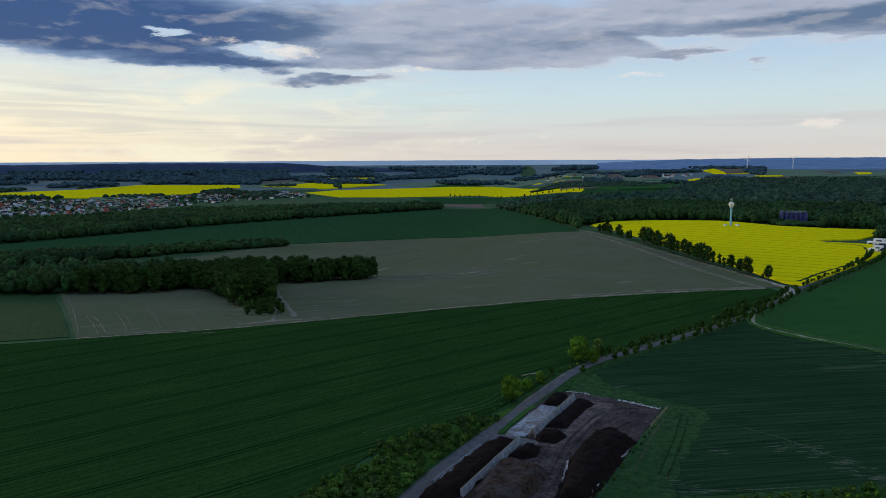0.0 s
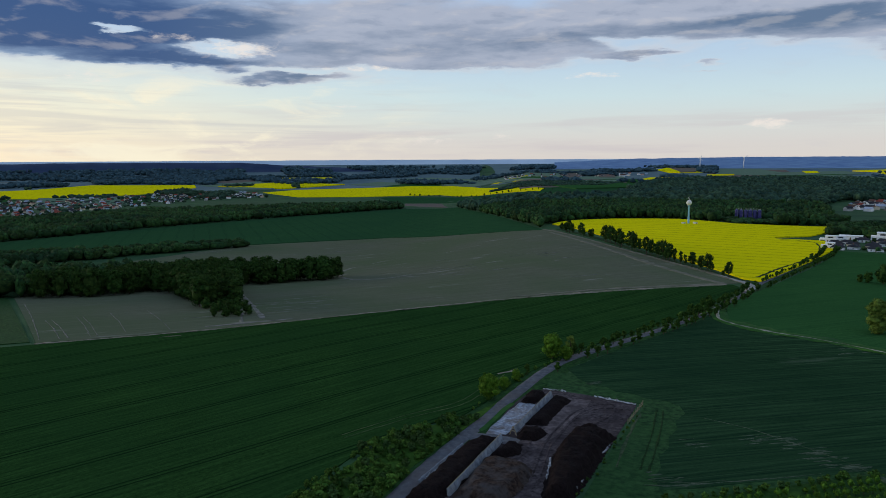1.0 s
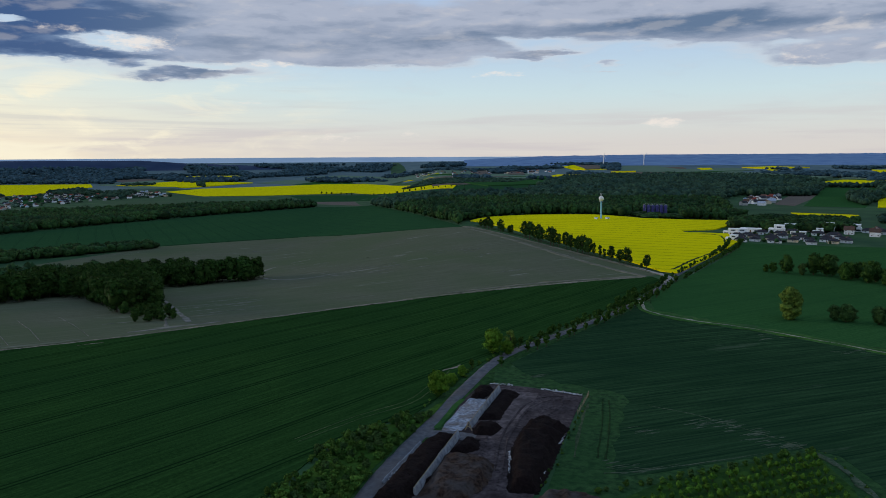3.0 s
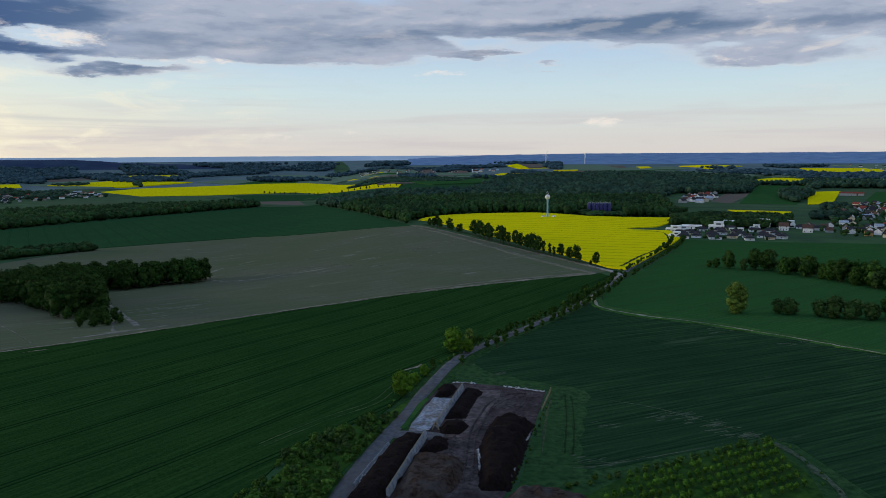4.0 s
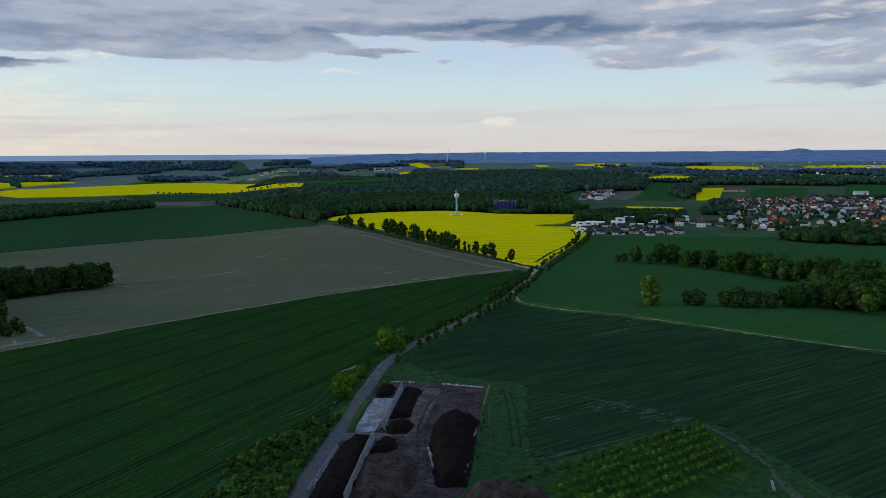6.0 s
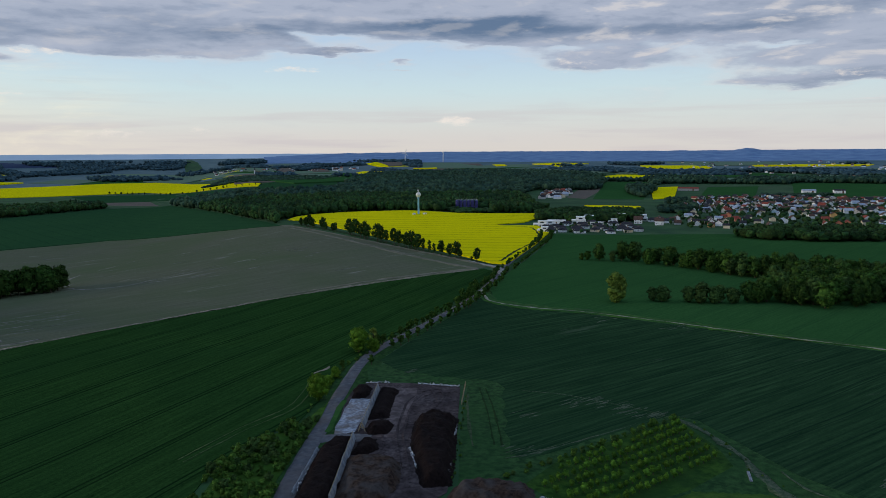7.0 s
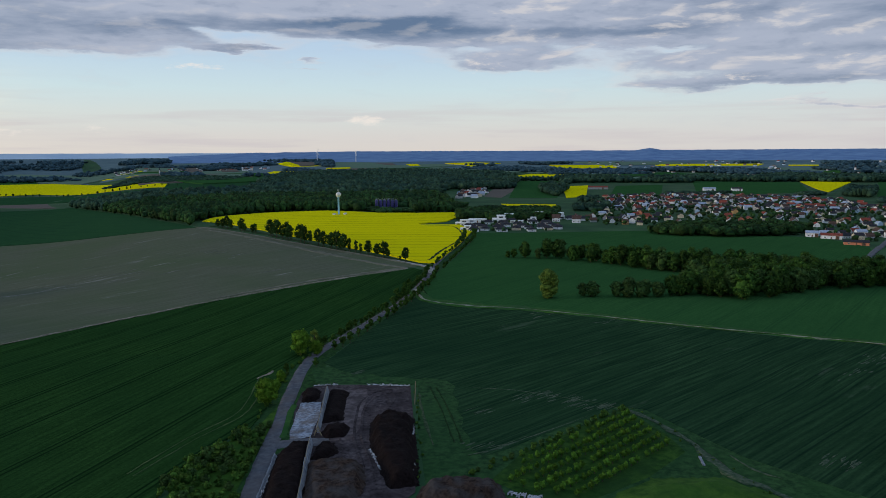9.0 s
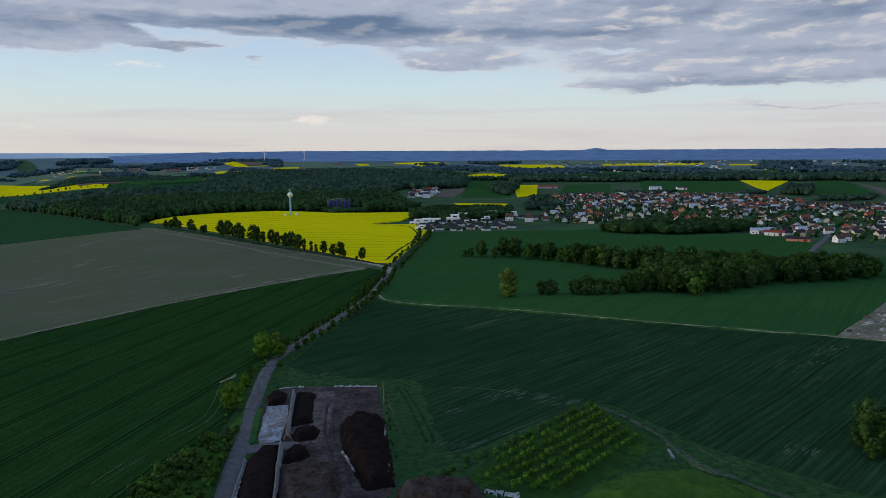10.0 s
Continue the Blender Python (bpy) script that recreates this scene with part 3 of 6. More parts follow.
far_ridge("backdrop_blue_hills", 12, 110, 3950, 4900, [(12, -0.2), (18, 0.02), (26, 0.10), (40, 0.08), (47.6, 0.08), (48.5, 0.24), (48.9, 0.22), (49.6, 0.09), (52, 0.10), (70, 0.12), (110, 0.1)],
          M_HILL_BLUE, "wooded hillside with scattered villages, haze blue painted in", 0.03, 5)
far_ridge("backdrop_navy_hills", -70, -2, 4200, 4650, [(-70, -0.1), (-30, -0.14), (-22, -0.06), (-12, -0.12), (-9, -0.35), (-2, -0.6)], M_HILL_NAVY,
          "wooded hills below the skyline, dark navy haze painted in", 0.04, 8)

# ---- fields ----
draped("field", [(-176, 334), (-110, 358), (-27, 400), (62, 435), (150, 456), (200, 470), (217, 470), (216.5, 456), (198, 432), (168, 397), (138, 367), (103, 335), (74, 308), (44, 274),
                 (22, 238), (12, 224), (0, 217), (-16, 203), (-30, 176), (-48, 140), (-70, 60), (-300, -60), (-500, 60), (-430, 240)], 0.28, M_WHEAT,
       "dark green young wheat field with wheel tracks")
draped("field", [(-180, 340), (-281, 513), (-430, 520), (-700, 420), (-436, 248)], 0.35, M_GRASS, "green grass field beside bare soil")
draped("field", [(-176, 338), (-278, 516), (-330, 745), (-216, 966), (-110, 1020), (-20, 1060), (80, 985), (185, 901), (206, 690), (222, 520), (224, 476), (150, 460), (76, 444), (-27, 404), (-110, 361)],
       0.22, M_SOIL, "grey-brown bare field with sparse green and pale drying streaks")
draped("field", [(174, 907), (82, 990), (-20, 1065), (-112, 1026), (-214, 975), (-372, 832), (-560, 690), (-720, 780), (-610, 985), (-523, 1138), (-407, 1349), (-229, 1588), (2, 1838), (138, 1822),
                 (171, 1232)], 0.5, M_WHEAT_C, "smooth dark green wheat field before the wood")
draped("field", [(59, 276), (87, 303), (120, 334), (152, 364), (168, 388), (157, 358), (167, 333), (187, 306), (208, 268), (220, 242), (244, 197), (266, 160), (274, 145), (299, 97), (300, 40), (246, 30), (150, 40),
                 (118, 90), (114, 128), (121, 168), (116, 175), (100, 172.5), (82, 170.5), (66, 168), (57, 168), (58, 175), (62, 181), (64, 188), (69, 194), (72, 202), (77, 208), (79, 215), (85, 222), (86, 229), (83, 235), (77, 238), (75, 243), (69, 246), (68, 251), (63, 255), (60, 262)], 0.16, M_WHEAT_B, "blue-green wheat field with pale thin patches")
draped("field", [(181, 401), (210, 432), (230, 452), (302, 528), (358, 592), (399, 648), (425, 624), (490, 590), (560, 554), (600, 495), (640, 400), (600, 335), (530, 298), (560, 240),
                 (480, 180), (352, 176), (271, 166), (249, 203), (225, 248), (213, 273), (192, 312), (173, 337), (163, 360)], 0.28, M_BARLEY, "even dark green field round a grove")
draped("field", [(200, 975), (218, 1003), (250, 1024), (300, 1032), (385, 998), (412, 930), (422, 905), (470, 885), (530, 877), (500, 815), (440, 762), (396, 756), (392, 742), (432, 722), (412, 668),
                 (400, 652), (334, 577), (262, 500), (242, 480), (235, 492), (236, 545), (228, 700), (208, 930)], 1.2, M_RAPE, "bright yellow rape field in flower")
FAR_SLOPES = []
# far fields
draped("field", [(-1620, 2640), (-1426, 2883), (-1337, 3205), (-912, 3250), (-850, 3050), (-935, 2640), (-1187, 2400), (-1480, 2420)], 1.2, M_RAPE, "distant yellow rape field above a village", step=60)
draped("field", [(-520, 2740), (-417, 2905), (-150, 3010), (40, 3110), (270, 3090), (350, 2700), (452, 2300), (405, 2116), (302, 2325), (132, 2545), (-161, 2475), (-355, 2480)], 1.2, M_RAPE,
       "long distant yellow rape field", step=60)
draped("field", [(-655, 3830), (-373, 3880), (-320, 3600), (-613, 3690)], 1.2, M_RAPE, "far small yellow rape field", step=60)
draped("field", [(1233, 1412), (1323, 1410), (990, 1078), (925, 1066)], 1.2, M_RAPE, "small yellow rape field near the village")
draped("field", [(722, 1012), (784, 942), (716, 860), (690, 930)], 1.2, M_RAPE, "yellow strip of rape behind trees")
draped("field", [(1928, 1182), (1975, 1063), (1465, 845), (1563, 925)], 1.2, M_RAPE, "yellow rape field on a far slope", step=60)
draped("field", [(1776, 1671), (1867, 1688), (1717, 1558), (1559, 1476)], 1.2, M_RAPE, "far yellow strip of rape", step=60)
draped("field", [(2321, 2693), (2537, 2447), (2336, 2258), (2133, 2407)], 1.2, M_RAPE, "distant yellow field below blue hills", step=60)
draped("field", [(2586, 2250), (2870, 1928), (3034, 2005), (2738, 2409)], 1.2, M_RAPE, "long distant yellow field under the ridge", step=60)
draped("field", [(2919, 1818), (2978, 1719), (3073, 1772), (3013, 1875)], 1.2, M_RAPE, "distant short yellow field under the ridge", step=60)
draped("field", [(2055, 3039), (1956, 2589), (1888, 2583), (1973, 2874)], 1.2, M_RAPE, "distant narrow yellow field", step=60)
draped("field", [(1311, 3746), (1450, 3700), (1400, 3300), (1242, 3304)], 1.2, M_RAPE, "distant yellow field by turbines", step=60)
draped("field", [(1093, 1513), (1180, 1514), (835, 1156), (828, 1207)], 0.2, M_TILLED, "tilled pink-brown field beside woods", step=60)
draped("field", [(2113, 962), (1700, 700), (1480, 616), (1949, 863)], 0.2, M_TILLED, "tilled brown strip on a far slope", step=60)
draped("field", [(1392, 1784), (1483, 1686), (912, 1078), (842, 1142)], 0.4, M_BARLEY, "green sloping field beside a wood", step=60)
draped("field", [(1372, 1357), (1504, 1314), (1166, 1036), (1035, 1058)], 0.4, M_BARLEY, "green field above the village", step=60)
draped("field", [(1738, 1400), (1891, 1161), (1441, 872), (1170, 948)], 0.4, M_BARLEY, "broad green field above the village", step=60)
draped("field", [(2057, 1031), (2105, 966), (1383, 580), (1385, 709)], 0.4, M_BARLEY, "green hillside field beyond the houses", step=60)
draped("field", [(-2071, 3392), (-1580, 3536), (-1394, 3863), (-1926, 3153)], 0.2, M_TILLED, "far dull brown field", step=80)
draped("field", [(-20, 2130), (109, 2110), (290, 2085), (350, 2110), (240, 2400), (0, 2455), (-80, 2440)], 0.4, M_WHEAT_C, "green field before yellow rape", step=60)
draped("field", [(330, 1800), (430, 1720), (540, 1880), (730, 2330), (520, 2380), (330, 2100)], 0.45, M_WHEAT_C, "green field between two woods", step=60)
draped("field", [(5, 1990), (130, 1850), (140, 2090), (5, 2110)], 0.15, M_TILLED, "pale bare strip beyond the wood", step=60)
for poly, m, label in (([(1341, 3036), (1498, 2926), (1664, 3066), (1736, 3448), (1605, 3574)], "pasture", "pale green-grey hill field by turbines"),
                       ([(1312, 3628), (1413, 3791), (1370, 3542), (1280, 3275), (1261, 3339)], "rape", "yellow corner of a far hill field"),
                       ([(1418, 3789), (1534, 3672), (1385, 3352), (1304, 3324)], "tilled", "bare brown far hill field"), ([(1310, 3047), (1432, 3054), (1391, 2966), (1272, 2958)], "rape", "thin far yellow strip"),
                       ([(907, 2739), (1008, 2895), (1084, 2826), (1017, 2668)], "rape", "yellow field before a far village"), ([(1801, 3172), (1854, 3146), (1786, 3010), (1716, 2989)], "rape", "small far yellow field"),
                       ([(753, 3340), (834, 3366), (747, 3009), (682, 2984)], "tilled", "pinkish tilled slope behind a far village"), ([(886, 3225), (946, 3198), (882, 2949), (818, 2978)], "tilled", "brown tilled far slope"),
                       ([(573, 3537), (741, 3345), (670, 3041), (577, 3193)], "pasture", "pale far pasture above a village")):
    FAR_SLOPES.append((poly, m, label))
# sheet over the far ground that carries the painted haze
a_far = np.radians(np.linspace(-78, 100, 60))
draped("backdrop_plain", [(2950 * math.sin(t), 2950 * math.cos(t)) for t in a_far] + [(4880 * math.sin(t), 4880 * math.cos(t)) for t in a_far[::-1]], 0.3, M_FAR, "far plain with blue-green haze painted into its colour", "plain", 100)
# patchwork of far fields
FAR_TAKEN = [(2800, 2150, 300), (3000, 1800, 150), (-1250, 2800, 520), (-80, 2650, 560), (-520, 3740, 260), (-1750, 3450, 420), (2330, 2450, 300), (1960, 2780, 300), (1350, 3500, 260)]
M_PASTURE = crop_mat("far_pasture", (0.085, 0.140, 0.105), (0.140, 0.205, 0.145), (0.105, 0.165, 0.120), 50, 30.0, (0.04, 0.08, 0.05), 0.2)
for i, (poly, m, label) in enumerate(FAR_SLOPES):
    draped("field", poly, 4.6 + 0.05 * i, {"pasture": M_PASTURE, "rape": M_RAPE, "tilled": M_TILLED}[m], label, step=60)
rng_far = np.random.default_rng(11)
for i in range(130):
    a, d = radians(rng_far.uniform(-42, 82)), rng_far.uniform(2450, 3750)
    cx, cy = d * math.sin(a), d * math.cos(a)
    if any(math.hypot(cx - tx, cy - ty) < tr for tx, ty, tr in FAR_TAKEN):
        continue
    w, l, t = rng_far.uniform(90, 220), rng_far.uniform(90, 200), rng_far.uniform(0, 3.14)
    poly = [(cx + p * w * math.cos(t) - q * l * math.sin(t), cy + p * w * math.sin(t) + q * l * math.cos(t)) for p, q in ((-1, -1), (0.9, -0.8), (1, 1), (-0.8, 0.9))]
    mat, label = ((M_BARLEY, "far green field"), (M_PASTURE, "far pale pasture"), (M_TILLED, "far tilled brown field"), (M_PASTURE, "far olive pasture"), (M_RAPE, "far narrow yellow rape field"))[int(rng_far.choice(5, p=[.27, .31, .19, .17, .06]))]
    draped("field", poly, 0.5 + 0.03 * i, mat, label + " in the distance", step=90)
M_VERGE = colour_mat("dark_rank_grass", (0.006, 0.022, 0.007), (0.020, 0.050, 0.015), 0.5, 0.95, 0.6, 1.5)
M_LUSH = colour_mat("lush_verge_grass", (0.018, 0.066, 0.014), (0.044, 0.120, 0.026), 0.25, 0.95, 0.6, 1.2, big=(0.020, 0.070, 0.022), big_scale=0.04, big_amount=0.8)
M_GRASSY = colour_mat("tall_verge_grass", (0.009, 0.035, 0.012), (0.033, 0.087, 0.028), 0.5, 0.95, 0.6, 1.5, big=(0.018, 0.062, 0.018), big_scale=0.06, big_amount=0.7)
# grass round the yard and the meadow mound
draped("verge", [(52, 272), (66, 268), (100, 250), (100, 190), (130, 180), (122, 128), (126, 80), (60, 40), (0, 90), (10, 140), (33, 158), (52, 193), (66, 216), (75, 231), (46, 254)],
       0.10, M_GRASSY, "rough dark grass verge round the compost yard", "grass", 12)
M_ORCH = colour_mat("orchard_grass", (0.010, 0.040, 0.007), (0.036, 0.092, 0.014), 0.45, 0.95, 0.6, 1.2, big=(0.016, 0.050, 0.012), big_scale=0.09, big_amount=0.8)
draped("orchard_grass", [(117, 173), (96, 169), (66, 163), (50, 155), (52, 142), (60, 133), (84, 134), (104, 139), (110, 150), (113, 162)], 0.125, M_ORCH, "green grass under the young fruit trees", "grass", 12)

# ---- roads ----
ROAD = [(-60, 60), (-28, 125), (-6, 173), (4, 193), (15, 213), (27, 235), (40, 258), (51, 276), (63, 291), (82, 308), (112, 334), (148, 367), (176, 397), (204, 430), (222, 453), (247, 484), (290, 532),
        (352, 600), (396, 656), (412, 690)]
M_DUST = colour_mat("dry_headland_soil", (0.090, 0.094, 0.068), (0.165, 0.162, 0.125), 0.12, 0.95, 0.3, 3.0)
ribbon("lane_verge", ROAD, [19, 17, 15, 15, 15, 16, 16], 0.06, M_GRASS, "grass verge along the lane", "grass", 2, 0.8)
ribbon("road", ROAD, [5.0, 5.0, 4.8, 4.4, 4.0, 4.0, 4.0], 0.14, M_ASPHALT, "narrow worn grey asphalt lane between fields", "road", 3, 0.1)
ribbon("field_margin", [(-176, 336), (-110, 360), (-27, 402), (62, 437), (150, 458), (212, 470)], [1.5, 1.5, 2.5, 3.5, 4], 0.30, M_TRACK, "pale worn margin of the bare field", "track", 14, 0.6)
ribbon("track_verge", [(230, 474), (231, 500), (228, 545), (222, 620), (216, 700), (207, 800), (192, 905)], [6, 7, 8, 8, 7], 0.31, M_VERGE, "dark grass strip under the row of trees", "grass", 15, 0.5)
ribbon("farm_track", [(221, 452), (228, 472), (227.5, 489), (226, 512), (219, 580), (208, 676), (196, 780), (180, 895), (172, 925)], [5.0, 4.2, 3.2, 3.0, 2.8], 0.33, M_DUST, "pale dirt track beside the bare field", "track", 4, 0.5)
M_PALE = colour_mat("pale_worn_path", (0.06, 0.10, 0.05), (0.31, 0.31, 0.26), 0.12, 0.95, 0.3, 3.0)
M_SCUFF = colour_mat("thin_crop_scuff", (0.015, 0.047, 0.022), (0.088, 0.110, 0.076), 0.9, 0.95, 0.3, 3.0)
ribbon("path_verge", [(170, 390), (164, 372), (162, 357), (172, 334), (192, 308), (212, 271), (224, 245), (248, 200), (269, 163)], [8, 11, 10, 9, 7, 6, 5], 0.31, M_LUSH, "lush bright grass strip beside the thin path", "grass", 25, 1.2)
ribbon("field_path", [(172, 393), (163, 372), (160, 357), (170, 334), (190, 308), (210, 271), (222, 245), (246, 200), (267, 163), (300, 100)], [2.2, 1.3, 0.6, 0.6, 0.65, 0.7, 0.8], 0.42, M_PALE,
       "thin pale path between green fields", "path", 5, 0.5)
draped("rubble_lot", [(268, 163.5), (284, 167), (310, 171), (358, 180), (420, 190), (440, 60), (302, 99), (277, 146)], 0.55, M_TRACK, "pale rubble and gravel lot at the field corner", "gravel", 6)
ribbon("dirt_path", [(116.5, 171), (116, 161.5), (113.5, 151), (110, 141), (105, 131), (102, 118), (103, 80)], [0.9, 1.8, 2.6, 2.0, 1.8], 0.19, M_SCUFF, "worn dirt path beside the orchard", "path", 6, 0.75)
SCUFFS = (([(89, 217), (99, 207), (107, 193), (113, 181), (115, 174)], 0.35), ([(54, 170.5), (63, 170), (83, 171.5), (102, 174)], 0.7), ([(58, 172), (66, 171), (76, 172)], 0.6),
          ([(178, 289), (184, 291), (189, 291)], 0.8), ([(195, 265), (199, 264), (203, 262)], 0.8), ([(112, 131), (109, 122), (110, 115)], 0.8))
for i, (pts, w) in enumerate(SCUFFS):
    ribbon("scuff", pts, [w * 0.3, w, w * 0.8, w * 0.3], 0.185, M_SCUFF, "pale scuffed line of thin crop", "bare soil", 60 + i, w * 0.3)
# thin crop in broken streaks along the drill rows
rng_scuff = np.random.default_rng(21)
for cx, cy, sx, sy, n in ((131, 114, 5, 2.2, 9), (132, 109, 4, 2.0, 7), (215, 152, 8, 3.5, 9), (240, 154, 9, 3.0, 9), (98, 199, 4, 3, 12), (104, 196, 5, 4, 16), (109, 185, 4, 5, 24), (113, 177, 3, 3, 14), (60, 173, 5, 3, 10), (75, 196, 4, 4, 8), (238, 156, 14, 3, 18), (188, 296, 7, 3, 8), (205, 262, 6, 3, 8), (217, 236, 4, 1.5, 5), (63, 257, 3, 1.6, 5)):
    for k in range(n):
        x, y, half = cx + rng_scuff.normal() * sx * 0.6, cy + rng_scuff.normal() * sy * 0.6, rng_scuff.uniform(0.9, 3.6)
        ribbon("scuff", [(x - half, y - half * 0.14), (x, y + rng_scuff.normal() * 0.1), (x + half, y + half * 0.14)], [0.08, rng_scuff.uniform(0.25, 0.95), 0.08], 0.185, M_SCUFF,
               "short pale streak of thin crop", "bare soil", int(rng_scuff.integers(1000)), 0.06)
M_RUT_G = colour_mat("worn_grass", (0.014, 0.044, 0.016), (0.070, 0.092, 0.052), 0.8, 0.95)
ribbon("fence_strip", [(71, 224), (64, 211), (57, 196), (50, 182)], [0.3, 0.7, 1.2, 0.4], 0.12, M_RUT_G, "worn strip of grass beside the fence", "grass", 90, 0.4)
for i, (a, b) in enumerate((((77, 226), (56, 180)), ((79, 225), (58, 179)))):
    ribbon("wheel_track", [a, ((a[0] + b[0]) / 2 + 0.6, (a[1] + b[1]) / 2), b], [0.4, 0.5, 0.4], 0.17, M_VERGE, "dark wheel track in the grass by the yard", "track", 95 + i, 0.12)
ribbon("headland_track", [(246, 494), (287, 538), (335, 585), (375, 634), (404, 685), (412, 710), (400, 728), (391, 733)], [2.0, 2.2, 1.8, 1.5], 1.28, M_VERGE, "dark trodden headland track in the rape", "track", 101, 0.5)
ribbon("soil_margin", [(176, 866), (190, 727), (200, 571), (208, 499), (214, 474)], [4, 5, 7, 5], 0.25, M_DUST, "pale dry headland of the bare field", "bare soil", 102, 0.8)
ribbon("soil_margin", [(60, 443), (133, 462), (190, 471), (214, 475)], [2, 4, 6, 5], 0.265, M_DUST, "pale dry headland of the bare field", "bare soil", 103, 0.8)
draped("weeds", [(17.2, 210.5), (18.6, 211.6), (20.6, 215.8), (24, 222.4), (28.0, 229.6), (31.4, 235.2), (30.2, 236.6), (26.2, 230.6), (22.6, 223.2), (18.4, 215.0), (16.4, 211.8)], 0.22, M_LUSH, "bright weedy strip between lane and slab", "grass", 4)
M_GRAVEL = colour_mat("pale_gravel", (0.15, 0.155, 0.15), (0.34, 0.34, 0.33), 0.5, 0.95, 0.3, 3.0)
ribbon("crossing", [(213, 442), (221, 452), (227, 464), (229, 476), (228, 492), (227, 512)], [3.5, 6.0, 5.0, 3.6, 2.6], 0.36, M_GRAVEL, "pale gravel crossing where lane and track meet", "road", 302, 0.4)
ribbon("yard_drive", [(14, 207), (19, 205), (27, 201)], [6, 6, 7], 0.15, M_ASPHALT, "short drive from lane into yard", "road", 7, 0.4)
M_RUT = colour_mat("wheel_rut", (0.022, 0.052, 0.016), (0.060, 0.095, 0.038), 0.5, 0.95)
for i, pts in enumerate(([(-24, 208), (-4, 224), (13, 235), (22, 248), (28, 260), (33, 270)], [(-25, 210), (-6, 226), (11, 237), (20, 250), (26, 261), (31, 271)])):
    ribbon("wheel_track", pts, [0.35, 0.45, 0.35], 0.30, M_RUT, "faint pale wheel track in the crop", "track", 30 + i, 0.15)
ribbon("bare_patch", [(30, 270.5), (33, 272.5), (36, 273.8), (38.5, 277.5)], [0.3, 1.5, 1.9, 0.3], 0.31, M_TRACK, "pale bare patch in the wheat", "bare soil", 41, 0.35)
ribbon("bare_patch", [(-123, 345), (-118, 347.5), (-113, 349.5)], [0.2, 1.0, 0.3], 0.31, M_TRACK, "small pale bare patch in the wheat", "bare soil", 42, 0.3)


# pale drying channels and wheel lines on the bare field
M_SILT = colour_mat("pale_dried_silt", (0.085, 0.092, 0.072), (0.215, 0.205, 0.185), 0.22, 0.95, 0.2, 3.0)
CHANNELS = (([(-67, 654), (-55, 622), (-45, 605), (-21, 594), (3, 609), (33, 627), (59, 643)], [1.2, 3.0, 3.6, 2.6, 1.6, 0.4]), ([(-68, 672), (-53, 714), (-26, 749), (-2, 776)], [4.5, 3.0, 2.0, 0.4]),
            ([(-21, 594), (-2, 592), (14, 586)], [2.0, 1.6, 0.3]), ([(-134, 559), (-108, 476), (-92, 424), (-82, 393)], [1.5, 3.2, 2.6, 3.0]), ([(-128, 548), (-116, 480), (-100, 420), (-92, 384)], [1.0, 2.0, 1.6, 2.0]),
            ([(-108, 372), (-87, 381), (-66, 391)], [1.0, 3.4, 0.8]), ([(-66, 640), (-60, 655), (-50, 660)], [2, 5, 0.5]))
for i, (pts, w) in enumerate(CHANNELS):
    ribbon("dry_channel", pts, w, 0.26, M_SILT, "pale dried runnel across the bare field", "bare soil", 200 + i, 0.5)
for i, (a, b) in enumerate((((-202, 401), (-169, 346)), ((-199, 402), (-166, 348)), ((-190, 412), (-157, 351)), ((-187, 413), (-154, 352)), ((-178, 428), (-144, 361)), ((-159, 435), (-124, 366)), ((-252, 478), (-178, 345)))):
    ribbon("wheel_line", [a, ((a[0] + b[0]) / 2 + 0.8, (a[1] + b[1]) / 2), b], [0.15, 0.32, 0.2], 0.26, M_SILT, "pale wheel line in the bare field", "track", 220 + i, 0.25)
rng_silt = np.random.default_rng(31)
for cx, cy, sx, sy, n in ((-78, 455, 30, 35, 16), (-20, 700, 40, 70, 14), (30, 620, 50, 40, 14), (110, 640, 40, 60, 8), (-230, 900, 30, 20, 5), (-60, 880, 60, 40, 8)):
    for k in range(n):
        x, y, half = cx + rng_silt.normal() * sx * 0.7, cy + rng_silt.normal() * sy * 0.7, rng_silt.uniform(3, 13)
        ribbon("dry_streak", [(x - half, y - half * 0.33), (x, y + rng_silt.normal() * 0.4), (x + half, y + half * 0.33)], [0.2, rng_silt.uniform(0.5, 1.6), 0.2], 0.26, M_SILT, "short pale dry streak in the bare field", "bare soil",
               int(rng_silt.integers(1000)), 0.25)


# ---- vegetation ----
def ico(sub):
    bm = bmesh.new()
    bmesh.ops.create_icosphere(bm, subdivisions=sub, radius=1)
    v = np.array([p.co[:] for p in bm.verts])
    f = np.array([[q.index for q in p.verts] for p in bm.faces])
    bm.free()
    return v, f


ICO = {s: ico(s) for s in (1, 2, 3)}


def blobs(centres, radii, sub, rough, rng):
    """Many uneven lumps of foliage as one set of triangles."""
    bv, bf = ICO[sub]
    n, k = len(centres), len(bv)
    ang = rng.uniform(0, 6.283, n)
    c, s = np.cos(ang), np.sin(ang)
    v = np.repeat(bv[None], n, 0)
    v = np.stack([v[..., 0] * c[:, None] - v[..., 1] * s[:, None], v[..., 0] * s[:, None] + v[..., 1] * c[:, None], v[..., 2]], 2)
    v = v * (1 + rough * rng.uniform(-1, 1, (n, k, 1)))
    v = v * np.asarray(radii)[:, None, :] + np.asarray(centres)[:, None, :]
    f = bf[None] + (np.arange(n) * k)[:, None, None]
    return v.reshape(-1, 3), f.reshape(-1, 3)


